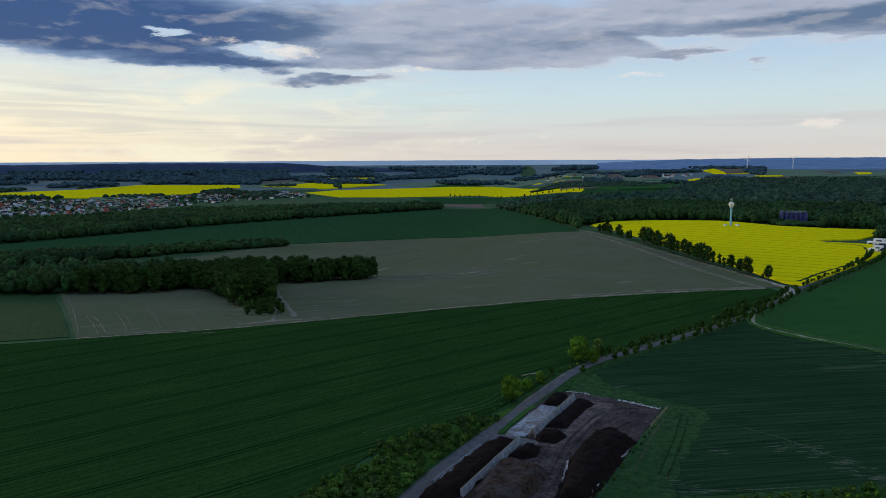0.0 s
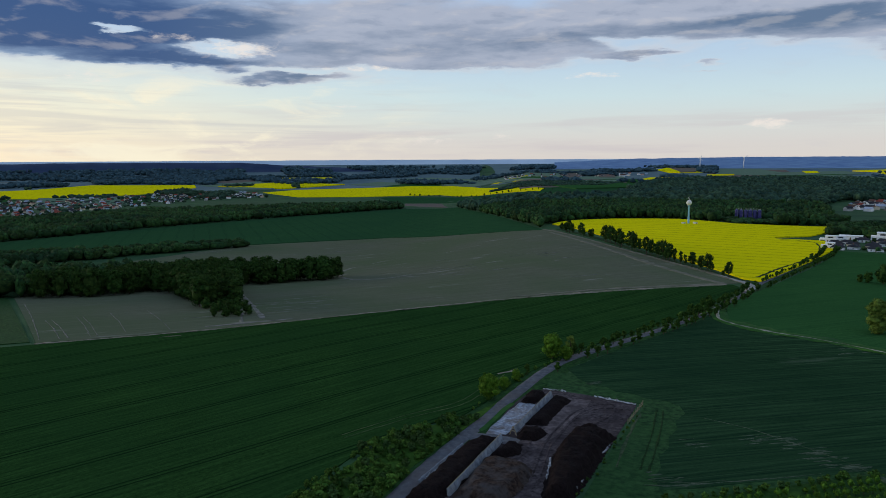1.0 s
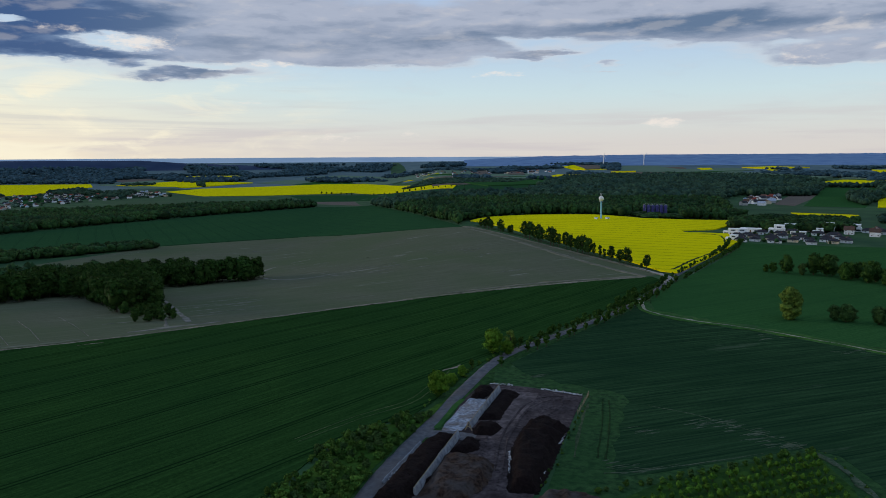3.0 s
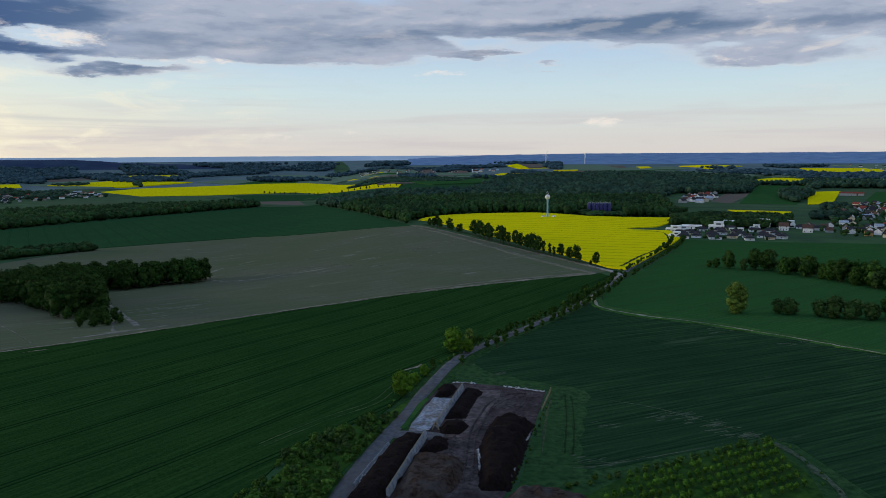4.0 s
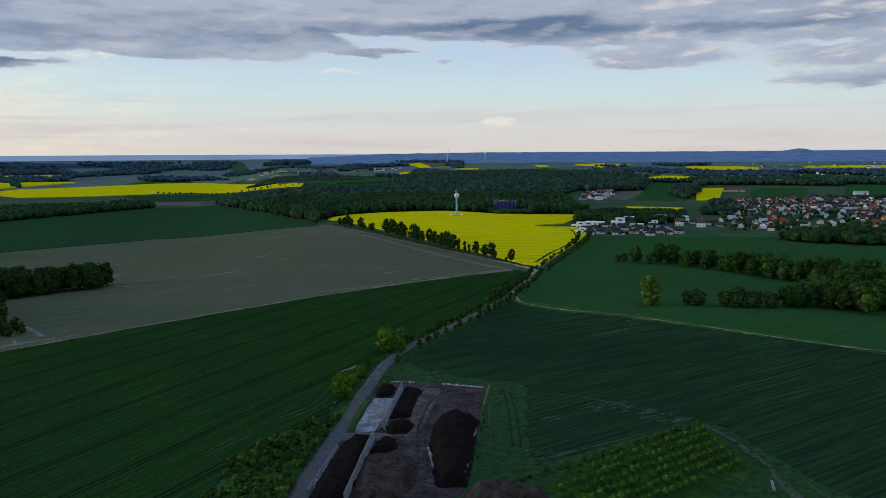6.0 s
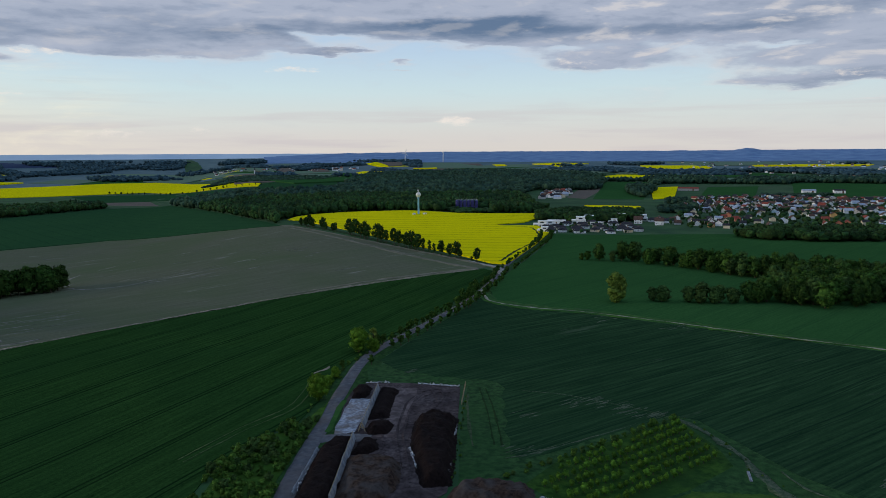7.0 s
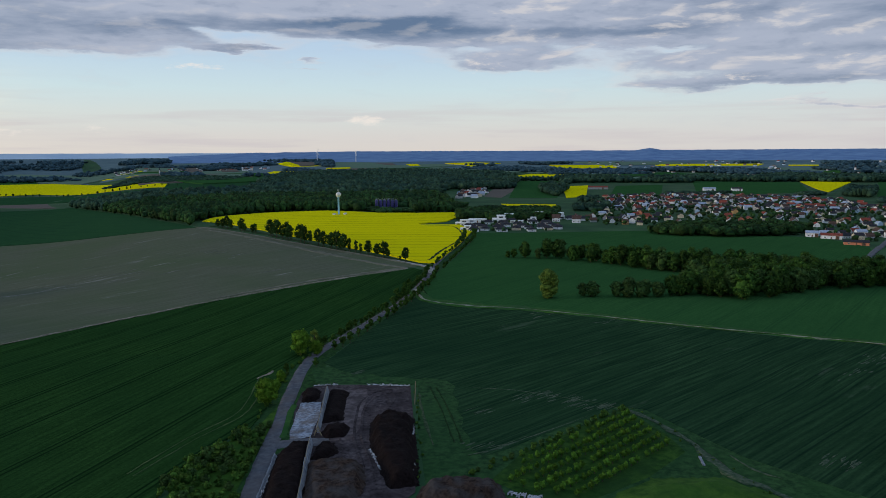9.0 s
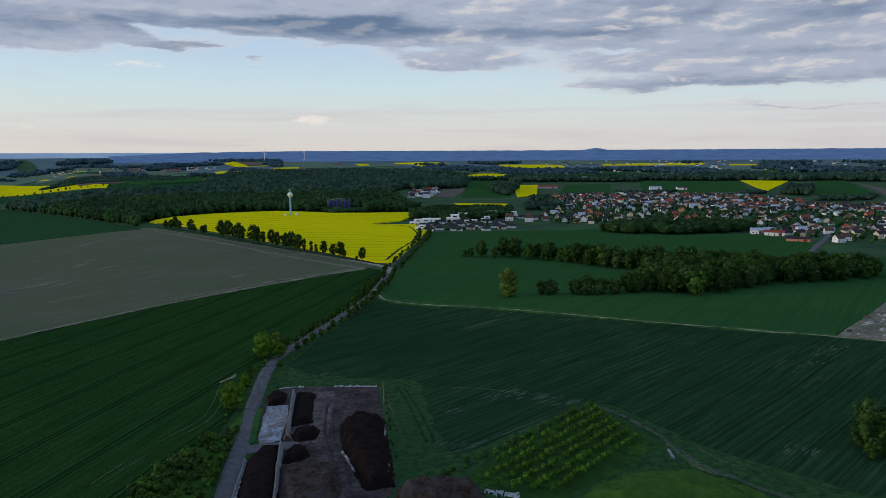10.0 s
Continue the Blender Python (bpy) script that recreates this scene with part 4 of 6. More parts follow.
def leaf_cards(centres, normals, size, rng):
    """Small tilted leaf sprays, each two bent triangles."""
    n = len(centres)
    a = rng.normal(size=(n, 3))
    a -= normals * (a * normals).sum(1, keepdims=True)
    a /= np.linalg.norm(a, axis=1, keepdims=True) + 1e-9
    b = np.cross(normals, a)
    s = size * rng.uniform(0.6, 1.3, (n, 1))
    fold = normals * s * 0.35
    v = np.stack([centres - a * s, centres + b * s * 0.7 + fold, centres + a * s, centres - b * s * 0.7 + fold], 1).reshape(-1, 3)
    i = np.arange(n)[:, None] * 4
    return v, np.concatenate([i + [0, 1, 2], i + [0, 2, 3]])


def join(*sets):
    vs, fs, o = [], [], 0
    for v, f in sets:
        vs.append(v)
        fs.append(f + o)
        o += len(v)
    return np.concatenate(vs), np.concatenate(fs)


def tube(points, radii, sides=7):
    v, f = [], []
    for i, (p, r) in enumerate(zip(points, radii)):
        for k in range(sides):
            a = 6.2832 * k / sides
            v.append((p[0] + r * math.cos(a), p[1] + r * math.sin(a), p[2]))
            if i:
                j, q = i * sides + k, i * sides + (k + 1) % sides
                f += [(j - sides, q - sides, q), (j - sides, q, j)]
    return np.array(v), np.array(f)


def tree_meshes(seed, height, width, stem, shape, n_lumps, n_leaves, leaf, sub=2):
    """Trunk with limbs, and a crown of lumps and leaf sprays with gaps. shape: 'round', 'tall' or 'open'."""
    rng = np.random.default_rng(seed)
    trunk_r = 0.022 * height + 0.05
    lean = rng.normal(0, 0.02 * height, 2)
    top = height * (0.75 if shape != "open" else 0.85)
    parts = [tube([(0, 0, -0.6), (0, 0, 0.3), (lean[0] * .4, lean[1] * .4, top * 0.45), (lean[0], lean[1], top)], [trunk_r * 1.5, trunk_r, trunk_r * 0.7, trunk_r * 0.2])]
    centres, radii = [], []
    crown_mid, crown_half = (height + stem) / 2, (height - stem) / 2
    for i in range(n_lumps):
        u = rng.uniform(-1, 1)
        prof = math.sqrt(max(0.05, 1 - (abs(u) ** ({"tall": 1.8, "column": 4.0}.get(shape, 2.6))))) * (1 - 0.18 * u if shape == "round" else 1)
        a = rng.uniform(0, 6.2832)
        rr = width / 2 * prof * math.sqrt(rng.uniform(0.12, 1)) * 0.78
        c = (rr * math.cos(a) + lean[0] * .6, rr * math.sin(a) + lean[1] * .6, crown_mid + u * crown_half * 0.8)
        r = width * rng.uniform(0.09, 0.19) * (0.9 if shape == "open" else 1)
        centres.append(c)
        radii.append((r, r, r * rng.uniform(0.75, 1.05)))
        if i % 3 == 0:
            z0 = top * rng.uniform(0.25, 0.6)
            parts.append(tube([(0, 0, z0), (c[0] * .5, c[1] * .5, (z0 + c[2]) / 2), c], [trunk_r * 0.45, trunk_r * 0.3, 0.04], 5))
    centres, radii = np.array(centres), np.array(radii)
    core = blobs(np.array([(lean[0] * .5, lean[1] * .5, crown_mid - 0.05 * crown_half)]), np.array([(width * 0.27, width * 0.27, crown_half * 0.70)]), 2, 0.30, rng)
    pick = rng.integers(0, n_lumps, n_leaves)
    d = rng.normal(size=(n_leaves, 3))
    d[:, 2] += 0.25
    d /= np.linalg.norm(d, axis=1, keepdims=True)
    lc = centres[pick] + d * radii[pick] * rng.uniform(0.72, 1.28, (n_leaves, 1))
    dn = d + rng.normal(0, 0.45, d.shape)
    dn /= np.linalg.norm(dn, axis=1, keepdims=True)
    crown = join(blobs(centres, radii * (0.66 if shape == "open" else 0.76), sub, 0.30, rng), leaf_cards(lc, dn, leaf, rng), *((core,) if shape != "open" else ()))
    return join(*parts), crown


def tree(kind_name, seed, height, width, stem, shape, leaf_mat, label, category, group, n_lumps=16, n_leaves=700, leaf=0.42, sub=2):
    t, c = tree_meshes(seed, height, width, stem, shape, n_lumps, n_leaves, leaf, sub)
    ob = new(kind_name)
    tagged(ob, label, category, group)
    mesh_object("trunk", *t, M_BARK, True, ob)
    mesh_object("crown", *c, leaf_mat, True, ob)
    return ob


def stand(x, y, s=1.0, turn=0.0, lift=0.0, squash=1.0):
    """A pose on the land."""
    return Matrix.Translation((x, y, float(land(x, y)) + lift)) @ Matrix.Rotation(turn, 4, "Z") @ Matrix.Diagonal((s, s, s * squash, 1))


class Kind:
    """A thing built once and then copied."""

    def __init__(self, *protos):
        self.protos, self.used = list(protos), set()

    def put(self, i, m):
        p = self.protos[i % len(self.protos)]
        if p.name not in self.used:
            self.used.add(p.name)
            p.matrix_basis = m
            return p
        keep = p.matrix_basis.copy()
        p.matrix_basis = Matrix.Identity(4)
        c = copy_thing(p, m)
        p.matrix_basis = keep
        return c


def inside(poly, x, y):
    x, y = np.asarray(x), np.asarray(y)
    hit = np.zeros(x.shape, bool)
    for (x0, y0), (x1, y1) in zip(poly, poly[1:] + poly[:1]):
        cross = (y0 > y) != (y1 > y)
        with np.errstate(divide="ignore", invalid="ignore"):
            hit ^= cross & (x < (x1 - x0) * (y - y0) / (y1 - y0 + 1e-12) + x0)
    return hit


def scatter(poly, gap, rng, jitter=0.42):
    xs, ys = [p[0] for p in poly], [p[1] for p in poly]
    gx, gy = np.meshgrid(np.arange(min(xs), max(xs) + gap, gap), np.arange(min(ys), max(ys) + gap, gap))
    gx = gx + (np.arange(gx.shape[0])[:, None] % 2) * gap / 2
    x = gx.ravel() + rng.uniform(-jitter, jitter, gx.size) * gap
    y = gy.ravel() + rng.uniform(-jitter, jitter, gx.size) * gap
    k = inside(poly, x, y)
    return x[k], y[k]


RNG = np.random.default_rng(7)
lane_tree = Kind(*[tree("lane_tree", 20 + i, 5.6, 3.6, 1.3, "round", M_LEAF, "small round broadleaf tree beside the lane", "tree", "trees along the lane", 18, 700, 0.27, 1) for i in range(4)])
fresh_tree = Kind(*[tree("fresh_tree", 40 + i, 10.5, 9.5, 1.2, "round", M_LEAF_Y, "bushy tree with fresh light green leaves beside the lane", "tree", "trees along the lane", 60, 5200, 0.27, 1) for i in range(2)])
bud_tree = Kind(tree("budding_tree", 50, 9.0, 7.0, 1.5, "open", M_LEAF_P, "sparse olive-green tree coming into leaf", "tree", "", 16, 900, 0.3))
willow = Kind(tree("willow_tree", 51, 17.5, 11.0, -0.5, "column", M_LEAF_W, "tall yellow-green tree alone in a green field", "tree", "", 110, 9000, 0.34))
avenue_tree = Kind(*[tree("avenue_tree", 60 + i, 15.0, (11.5, 10.0, 12.5, 6.0)[i], 2.4, "open", M_LEAF_D, "dark broadleaf tree in a row beside the rape field", "tree", "row of trees by the rape field", 52, 1000, 0.5, 1)
                    for i in range(4)])
grove_tree = Kind(*[tree("grove_tree", 70 + i, 15.0, 11.5, 0.4, ("round", "tall")[i % 2], (M_LEAF, M_LEAF_D, M_LEAF, M_LEAF_G, M_LEAF_D)[i], "full green broadleaf tree in the grove", "tree", "trees of the grove", 40, 1700, 0.45, 1) for i in range(5)])
wood_tree = Kind(*[tree("wood_tree", 80 + i, 17.0, 12.5, 0.3, ("round", "tall")[i % 2], M_LEAF_D, "tall dark broadleaf tree at the edge of the wood", "tree", "trees of the near wood", 30, 1200, 0.55, 1) for i in range(5)])
orchard_tree = Kind(*[tree("orchard_tree", 90 + i, 3.0, 2.5, 0.7, "round", M_LEAF_O, "young fruit tree with light green crown", "fruit tree", "trees of the orchard", 12, 340, 0.18, 1) for i in range(3)])
shrub = Kind(*[tree("shrub", 100 + i, 4.2, 5.2, 0.1, "round", (M_SHRUB, M_LEAF_G, M_SHRUB, M_LEAF)[i], "dense green shrub on the bank beside the lane", "shrub", "shrubs on the bank", 12, 420, 0.34, 1) for i in range(4)])

# along the lane
line = curve_points([(66, 292), (84, 307), (112, 331), (148, 364), (176, 394), (204, 427), (221, 449)], 4.8)
n = 0
for i, c in enumerate(line):
    d = (line[min(i + 1, len(line) - 1)] - line[max(i - 1, 0)]).normalized()
    side = Vector((-d.y, d.x, 0))
    far = c.x > 140
    for s in (3.9, -3.4):
        if RNG.uniform() < (0.06 if s > 0 else 0.34):
            continue
        q = c + side * (s + RNG.normal() * 0.6)
        lane_tree.put(n, stand(q.x, q.y, RNG.uniform(0.66, 0.98) + 0.06 * far, RNG.uniform(0, 6)))
        n += 1
for x, y, s in ((160, 385, 1.05), (165, 388, 1.2), (150, 377, 0.9), (152, 371, 1.15)):
    lane_tree.put(n, stand(x, y, s * 1.25, n))
    n += 1
fresh_tree.put(0, stand(56, 292, 1.0, 0.3))
fresh_tree.put(1, stand(61, 288, 0.62, 1.3))
bud_tree.put(0, stand(66, 301, 0.85, 0.5))
fresh_tree.put(2, stand(23, 241, 0.86, 2.0))
fresh_tree.put(3, stand(30, 252, 0.45, 2.6))
fresh_tree.put(4, stand(36, 262, 0.42, 0.6))
lane_tree.put(1, stand(54, 272, 0.75, 1.0))
lane_tree.put(2, stand(42, 272, 0.7, 1.0))
# hedge beyond the crossing
line = curve_points([(230, 456), (250, 480), (292, 526), (355, 594), (398, 652)], 5.5)
for i, c in enumerate(line):
    d = (line[min(i + 1, len(line) - 1)] - line[max(i - 1, 0)]).normalized()
    side = Vector((-d.y, d.x, 0))
    for s in (5.0, -4.2):
        if RNG.uniform() < 0.15:
            continue
        q = c + side * (s + RNG.normal() * 0.8)
        lane_tree.put(i, stand(q.x, q.y, RNG.uniform(0.42, 0.8) + 0.35 * (i > 22), RNG.uniform(0, 6)))
# the row along the rape field
AVENUE = ((872, 0.55, 0), (860, 0.7, 2), (846, 0.85, 1), (838, 0.7, 0), (811, 0.9, 0), (800, 0.5, 1), (782, 0.55, 2), (776, 0.62, 3), (744, 0.9, 0), (738, 0.75, 1), (727, 0.95, 2), (714, 0.9, 1),
          (704, 0.95, 0), (696, 0.8, 2), (673, 0.98, 2), (664, 0.9, 0), (657, 0.75, 1), (638, 0.95, 1), (630, 0.75, 0), (615, 0.9, 0), (605, 0.86, 2), (596, 0.66, 1), (591, 0.8, 0), (584, 0.7, 3),
          (573, 0.72, 3), (565, 0.62, 3), (552, 0.74, 1), (541, 0.66, 0), (532, 0.75, 2), (527, 0.5, 1), (500, 0.68, 1), (508, 0.22, 2))
for y, s, k in AVENUE:
    x = float(np.interp(y, [499, 532, 592, 672, 743, 846, 873], [228, 226, 219, 213, 206, 194, 191])) + RNG.normal() * 0.8
    avenue_tree.put(k, stand(x, y, s * RNG.uniform(0.94, 1.12), RNG.uniform(0, 6), 0, RNG.uniform(1.1, 1.3)))
# willow and its neighbours
willow.put(0, stand(220, 325, 1.0, 0.4))
for x, y, s in ((242, 313, 0.62), (240, 318, 0.52), (246, 314, 0.5), (254, 305, 0.6), (258, 300, 0.68), (262, 303, 0.72), (264, 296, 0.62), (268, 296, 0.66), (272, 291, 0.6), (276, 292, 0.5)):
    grove_tree.put(3, stand(x, y, s * 1.3, x, 0, 0.8))

GROVE = [(323, 462), (331, 442), (345, 402), (349, 347), (370, 326), (300, 296), (282, 290), (304, 255), (375, 245), (449, 215), (475, 240), (420, 268), (400, 326), (374, 362), (362, 405), (345, 445)]
gx, gy = scatter(GROVE, 7.6, RNG, 0.35)
for i, (x, y) in enumerate(zip(gx, gy)):
    grove_tree.put(int(RNG.integers(5)), stand(x, y, RNG.uniform(0.70, 1.08), RNG.uniform(0, 6)))
for i, (x, y) in enumerate(((312, 470), (318, 463), (308, 473), (322, 452))):
    grove_tree.put(i, stand(x, y, (0.55, 0.95, 0.4, 0.6)[i], i))
for i in range(26):
    x, y = 449 + i * 9 + RNG.normal() * 4, 222 - i * 1.5 + RNG.normal() * 6
    grove_tree.put(i, stand(x, y, RNG.uniform(0.6, 0.95), RNG.uniform(0, 6)))

WOOD = [(-480, 500), (-262, 511), (-216, 518), (-186, 548), (-111, 407), (-96, 408), (-120, 500), (-142, 580), (-89, 612), (-66, 617), (-66, 645), (-200, 650), (-330, 640), (-480, 620)]
wx, wy = scatter(WOOD, 10.0, RNG, 0.35)
order = np.argsort(np.hypot(wx + 20, wy - 420))
for i, k in enumerate(order[:180]):
    tip = wy[k] < 442
    wood_tree.put(i, stand(wx[k], wy[k], RNG.uniform(1.0, 1.32) * (0.4 if tip else 1), RNG.uniform(0, 6)))


for i, (x, y, sc) in enumerate(((-66, 626, 1.15), (-63, 640, 1.1), (-70, 612, 1.05), (-112, 404, 0.36), (-105, 403, 0.42), (-98, 404, 0.4), (-93, 408, 0.34), (-96, 413, 0.5), (-104, 412, 0.55))):
    wood_tree.put(i, stand(x, y, sc, i))


def canopy(name, xs, ys, height, spread, rng, mat, label, lumps=1, sub=2, leaves=0, category="wood"):
    """A wood too large to count: trunks hidden, crowns uneven in height and width."""
    n = len(xs)
    swell = np.array([noise.noise((px / 130, py / 130, 6.0)) + 0.6 * noise.noise((px / 47, py / 47, 2.0)) for px, py in zip(xs, ys)])
    hs = height * (rng.uniform(0.66, 1.16, n) + 0.30 * swell)
    z = land(xs, ys)
    sets = []
    c = np.stack([xs, ys, z + hs * 0.55], 1)
    wide = spread * rng.uniform(0.62, 1.42, n)
    r = np.stack([wide * rng.uniform(0.9, 1.1, n), wide * rng.uniform(0.9, 1.1, n), hs * 0.5], 1)
    sets.append(blobs(c, r, sub, 0.22, rng))
    for k in range(lumps - 1):
        a, q = rng.uniform(0, 6.283, n), rng.uniform(0.35, 0.75, n)
        c2 = c + np.stack([np.cos(a) * spread * q, np.sin(a) * spread * q, hs * rng.uniform(0.0, 0.33, n)], 1)
        sets.append(blobs(c2, r * rng.uniform(0.35, 0.6, (n, 1)), 1, 0.28, rng))
    if leaves:
        i = np.repeat(np.arange(n), leaves)
        d = rng.normal(size=(len(i), 3))
        d[:, 2] = np.abs(d[:, 2])
        d /= np.linalg.norm(d, axis=1, keepdims=True)
        sets.append(leaf_cards(c[i] + d * r[i] * rng.uniform(0.95, 1.15, (len(i), 1)), d, spread * 0.17, rng))
    v, f = join(*sets)
    return tagged(mesh_object(name, v, f, mat, True), label, category, kind="stuff")


k = order[180:]
canopy("woodland", wx[k], wy[k], 18, 5.8, RNG, M_WOOD, "dense dark broadleaf wood in the middle of fields", 6, 1, 40)
x, y = scatter([(-560, 640), (-480, 705), (-369, 803), (-290, 880), (-215, 942), (-205, 962), (-260, 955), (-400, 850), (-540, 745), (-640, 690)], 8.5, RNG)
canopy("woodland", x, y, 10.5, 5.6, RNG, M_WOOD, "narrow dark belt of trees between fields", 5, 2, 40)
x, y = scatter([(-610, 992), (-523, 1145), (-407, 1356), (-229, 1594), (-5, 1842), (0, 1930), (-100, 1960), (-220, 1930), (-437, 1838), (-646, 1704), (-775, 1445), (-900, 1200), (-780, 930)], 11, RNG)
canopy("woodland", x, y, 14, 6.4, RNG, M_WOOD, "long dark wood in front of a village", 3, 1, 12)
MAIN = [(138, 1830), (171, 1240), (178, 930), (195, 992), (222, 1012), (250, 1034), (300, 1042), (390, 1010), (418, 935), (428, 915), (475, 895), (535, 886), (590, 930), (640, 1060), (700, 1150),
        (740, 1242), (830, 1370), (954, 1500), (1183, 1720), (1408, 1895), (1600, 2040), (1640, 2200), (1600, 2480), (1357, 2690), (1111, 2700), (935, 2620), (753, 2290), (561, 1850), (430, 1640), (352, 1700), (286, 1790)]
SILO = (482, 990)
x, y = scatter(MAIN, 10.2, RNG)
d = np.hypot(x, y)
sil = (np.hypot(x - SILO[0], y - SILO[1]) < 30) | ((np.abs((x - SILO[0]) * 0.9 - (y - SILO[1]) * 0.436) < 34) & (d < 1105) & (d > 930))
k = (d < 1500) & ~sil
canopy("woodland", x[k], y[k], 14, 5.4, RNG, M_WOOD, "large dark forest behind the yellow field", 5, 1, 18)
k = (d < 1085) & sil & (np.hypot(x - SILO[0], y - SILO[1]) > 12)
canopy("scrub", x[k], y[k], 5, 5.5, RNG, M_WOOD, "low dark scrub in front of silos", 3, 2)
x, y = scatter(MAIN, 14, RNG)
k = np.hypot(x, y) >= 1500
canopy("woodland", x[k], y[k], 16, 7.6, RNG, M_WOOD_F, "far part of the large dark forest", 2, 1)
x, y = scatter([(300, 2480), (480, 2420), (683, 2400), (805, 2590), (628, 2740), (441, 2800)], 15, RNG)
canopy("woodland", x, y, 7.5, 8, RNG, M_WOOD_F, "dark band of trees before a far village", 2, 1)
x, y = scatter([(537, 530), (548, 492), (577, 458), (629, 434), (675, 432), (702, 470), (643, 504), (598, 555)], 9, RNG)
canopy("woodland", x, y, 10, 6, RNG, M_WOOD, "dark clump of trees below the village", 5, 1, 60)
x, y = scatter([(465, 775), (503, 740), (573, 705), (668, 810), (619, 895), (535, 868)], 10, RNG)
canopy("woodland", x, y, 10, 6.5, RNG, M_WOOD, "dark trees behind the white houses", 5, 1, 40)


def sector(az0, az1, d0, d1):
    n = max(3, int((az1 - az0) / 2))
    a = np.radians(np.linspace(az0, az1, n))
    return [(d0 * math.sin(t), d0 * math.cos(t)) for t in a] + [(d1 * math.sin(t), d1 * math.cos(t)) for t in a[::-1]]


def ragged(az0, az1, d0, d1, gap, rng, keep=0.5, scale=0.004):
    """Points of a far wood with clearings."""
    x, y = scatter(sector(az0, az1, d0, d1), gap, rng)
    k = np.array([noise.noise((px * scale, py * scale * 0.7, 3.3)) * 0.5 + 0.5 for px, py in zip(x, y)]) < keep
    return x[k], y[k]


FAR_YELLOW = [[(-1640, 2600), (-1440, 2890), (-1345, 3225), (-890, 3270), (-830, 3040), (-925, 2610), (-1187, 2370), (-1490, 2390)],
              [(-540, 2700), (-430, 2920), (-150, 3030), (45, 3130), (290, 3110), (370, 2700), (480, 2300), (405, 2080), (300, 2280), (132, 2500), (-161, 2430), (-365, 2440)],
              [(-2071, 3392), (-1580, 3536), (-1394, 3863), (-1926, 3153)], [(-665, 3840), (-363, 3890), (-300, 3560), (-620, 3650)]]
RIGHT_FIELDS = [[(2330, 2040), (2640, 1740), (3060, 2000), (2738, 2430)], [(2700, 1690), (2760, 1600), (3093, 1772), (3013, 1895)], [(2000, 2280), (2280, 2030), (2690, 2420), (2380, 2740)],
                [(1093, 1513), (1180, 1514), (835, 1156), (828, 1207)], [(1392, 1784), (1483, 1686), (912, 1078), (842, 1142)], [(1372, 1357), (1504, 1314), (1166, 1036), (1035, 1058)],
                [(1738, 1400), (1891, 1161), (1441, 872), (1170, 948)], [(2057, 1031), (2105, 966), (1383, 580), (1385, 709)], [(1233, 1412), (1323, 1410), (990, 1078), (925, 1066)],
                [(1928, 1182), (1975, 1063), (1465, 845), (1563, 925)], [(2113, 962), (1700, 700), (1480, 616), (1949, 863)], [(1776, 1671), (1867, 1688), (1717, 1558), (1559, 1476)],
                [(2321, 2693), (2537, 2447), (2336, 2258), (2133, 2407)], [(2055, 3039), (1956, 2589), (1888, 2583), (1973, 2874)], [(1311, 3746), (1450, 3700), (1400, 3300), (1242, 3304)]]


def clear_of(polys, x, y):
    k = np.ones(len(x), bool)
    for p in polys:
        k &= ~inside(p, x, y)
    return x[k], y[k]


# the farthest woods take the canopy with most haze blue in its colour
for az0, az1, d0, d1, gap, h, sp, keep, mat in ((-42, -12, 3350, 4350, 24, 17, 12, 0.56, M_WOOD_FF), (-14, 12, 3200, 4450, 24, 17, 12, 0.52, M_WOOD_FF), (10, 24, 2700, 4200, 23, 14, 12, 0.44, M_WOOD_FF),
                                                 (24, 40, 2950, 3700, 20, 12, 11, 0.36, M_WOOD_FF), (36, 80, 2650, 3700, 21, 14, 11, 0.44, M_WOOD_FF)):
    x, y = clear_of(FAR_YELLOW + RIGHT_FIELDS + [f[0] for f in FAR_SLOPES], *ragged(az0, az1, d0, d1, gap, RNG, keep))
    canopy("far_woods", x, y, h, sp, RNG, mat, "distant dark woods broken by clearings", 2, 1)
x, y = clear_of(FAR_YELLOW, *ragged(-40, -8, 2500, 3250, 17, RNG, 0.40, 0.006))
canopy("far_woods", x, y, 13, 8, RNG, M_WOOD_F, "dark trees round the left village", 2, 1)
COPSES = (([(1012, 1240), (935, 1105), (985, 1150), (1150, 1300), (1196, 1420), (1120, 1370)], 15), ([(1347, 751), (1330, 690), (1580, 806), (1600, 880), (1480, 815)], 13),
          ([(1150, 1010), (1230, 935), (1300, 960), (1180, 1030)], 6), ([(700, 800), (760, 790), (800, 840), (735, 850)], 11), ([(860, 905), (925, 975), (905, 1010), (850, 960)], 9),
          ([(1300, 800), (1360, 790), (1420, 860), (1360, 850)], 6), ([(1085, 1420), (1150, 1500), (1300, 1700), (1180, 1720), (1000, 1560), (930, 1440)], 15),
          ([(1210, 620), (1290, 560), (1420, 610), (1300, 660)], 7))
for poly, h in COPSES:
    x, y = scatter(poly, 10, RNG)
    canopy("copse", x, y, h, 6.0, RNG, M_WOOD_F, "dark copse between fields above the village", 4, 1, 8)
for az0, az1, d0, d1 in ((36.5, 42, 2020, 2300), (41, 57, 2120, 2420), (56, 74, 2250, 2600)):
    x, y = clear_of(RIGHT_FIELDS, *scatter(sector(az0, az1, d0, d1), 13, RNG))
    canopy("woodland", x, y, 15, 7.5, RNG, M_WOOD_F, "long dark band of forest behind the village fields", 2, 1)
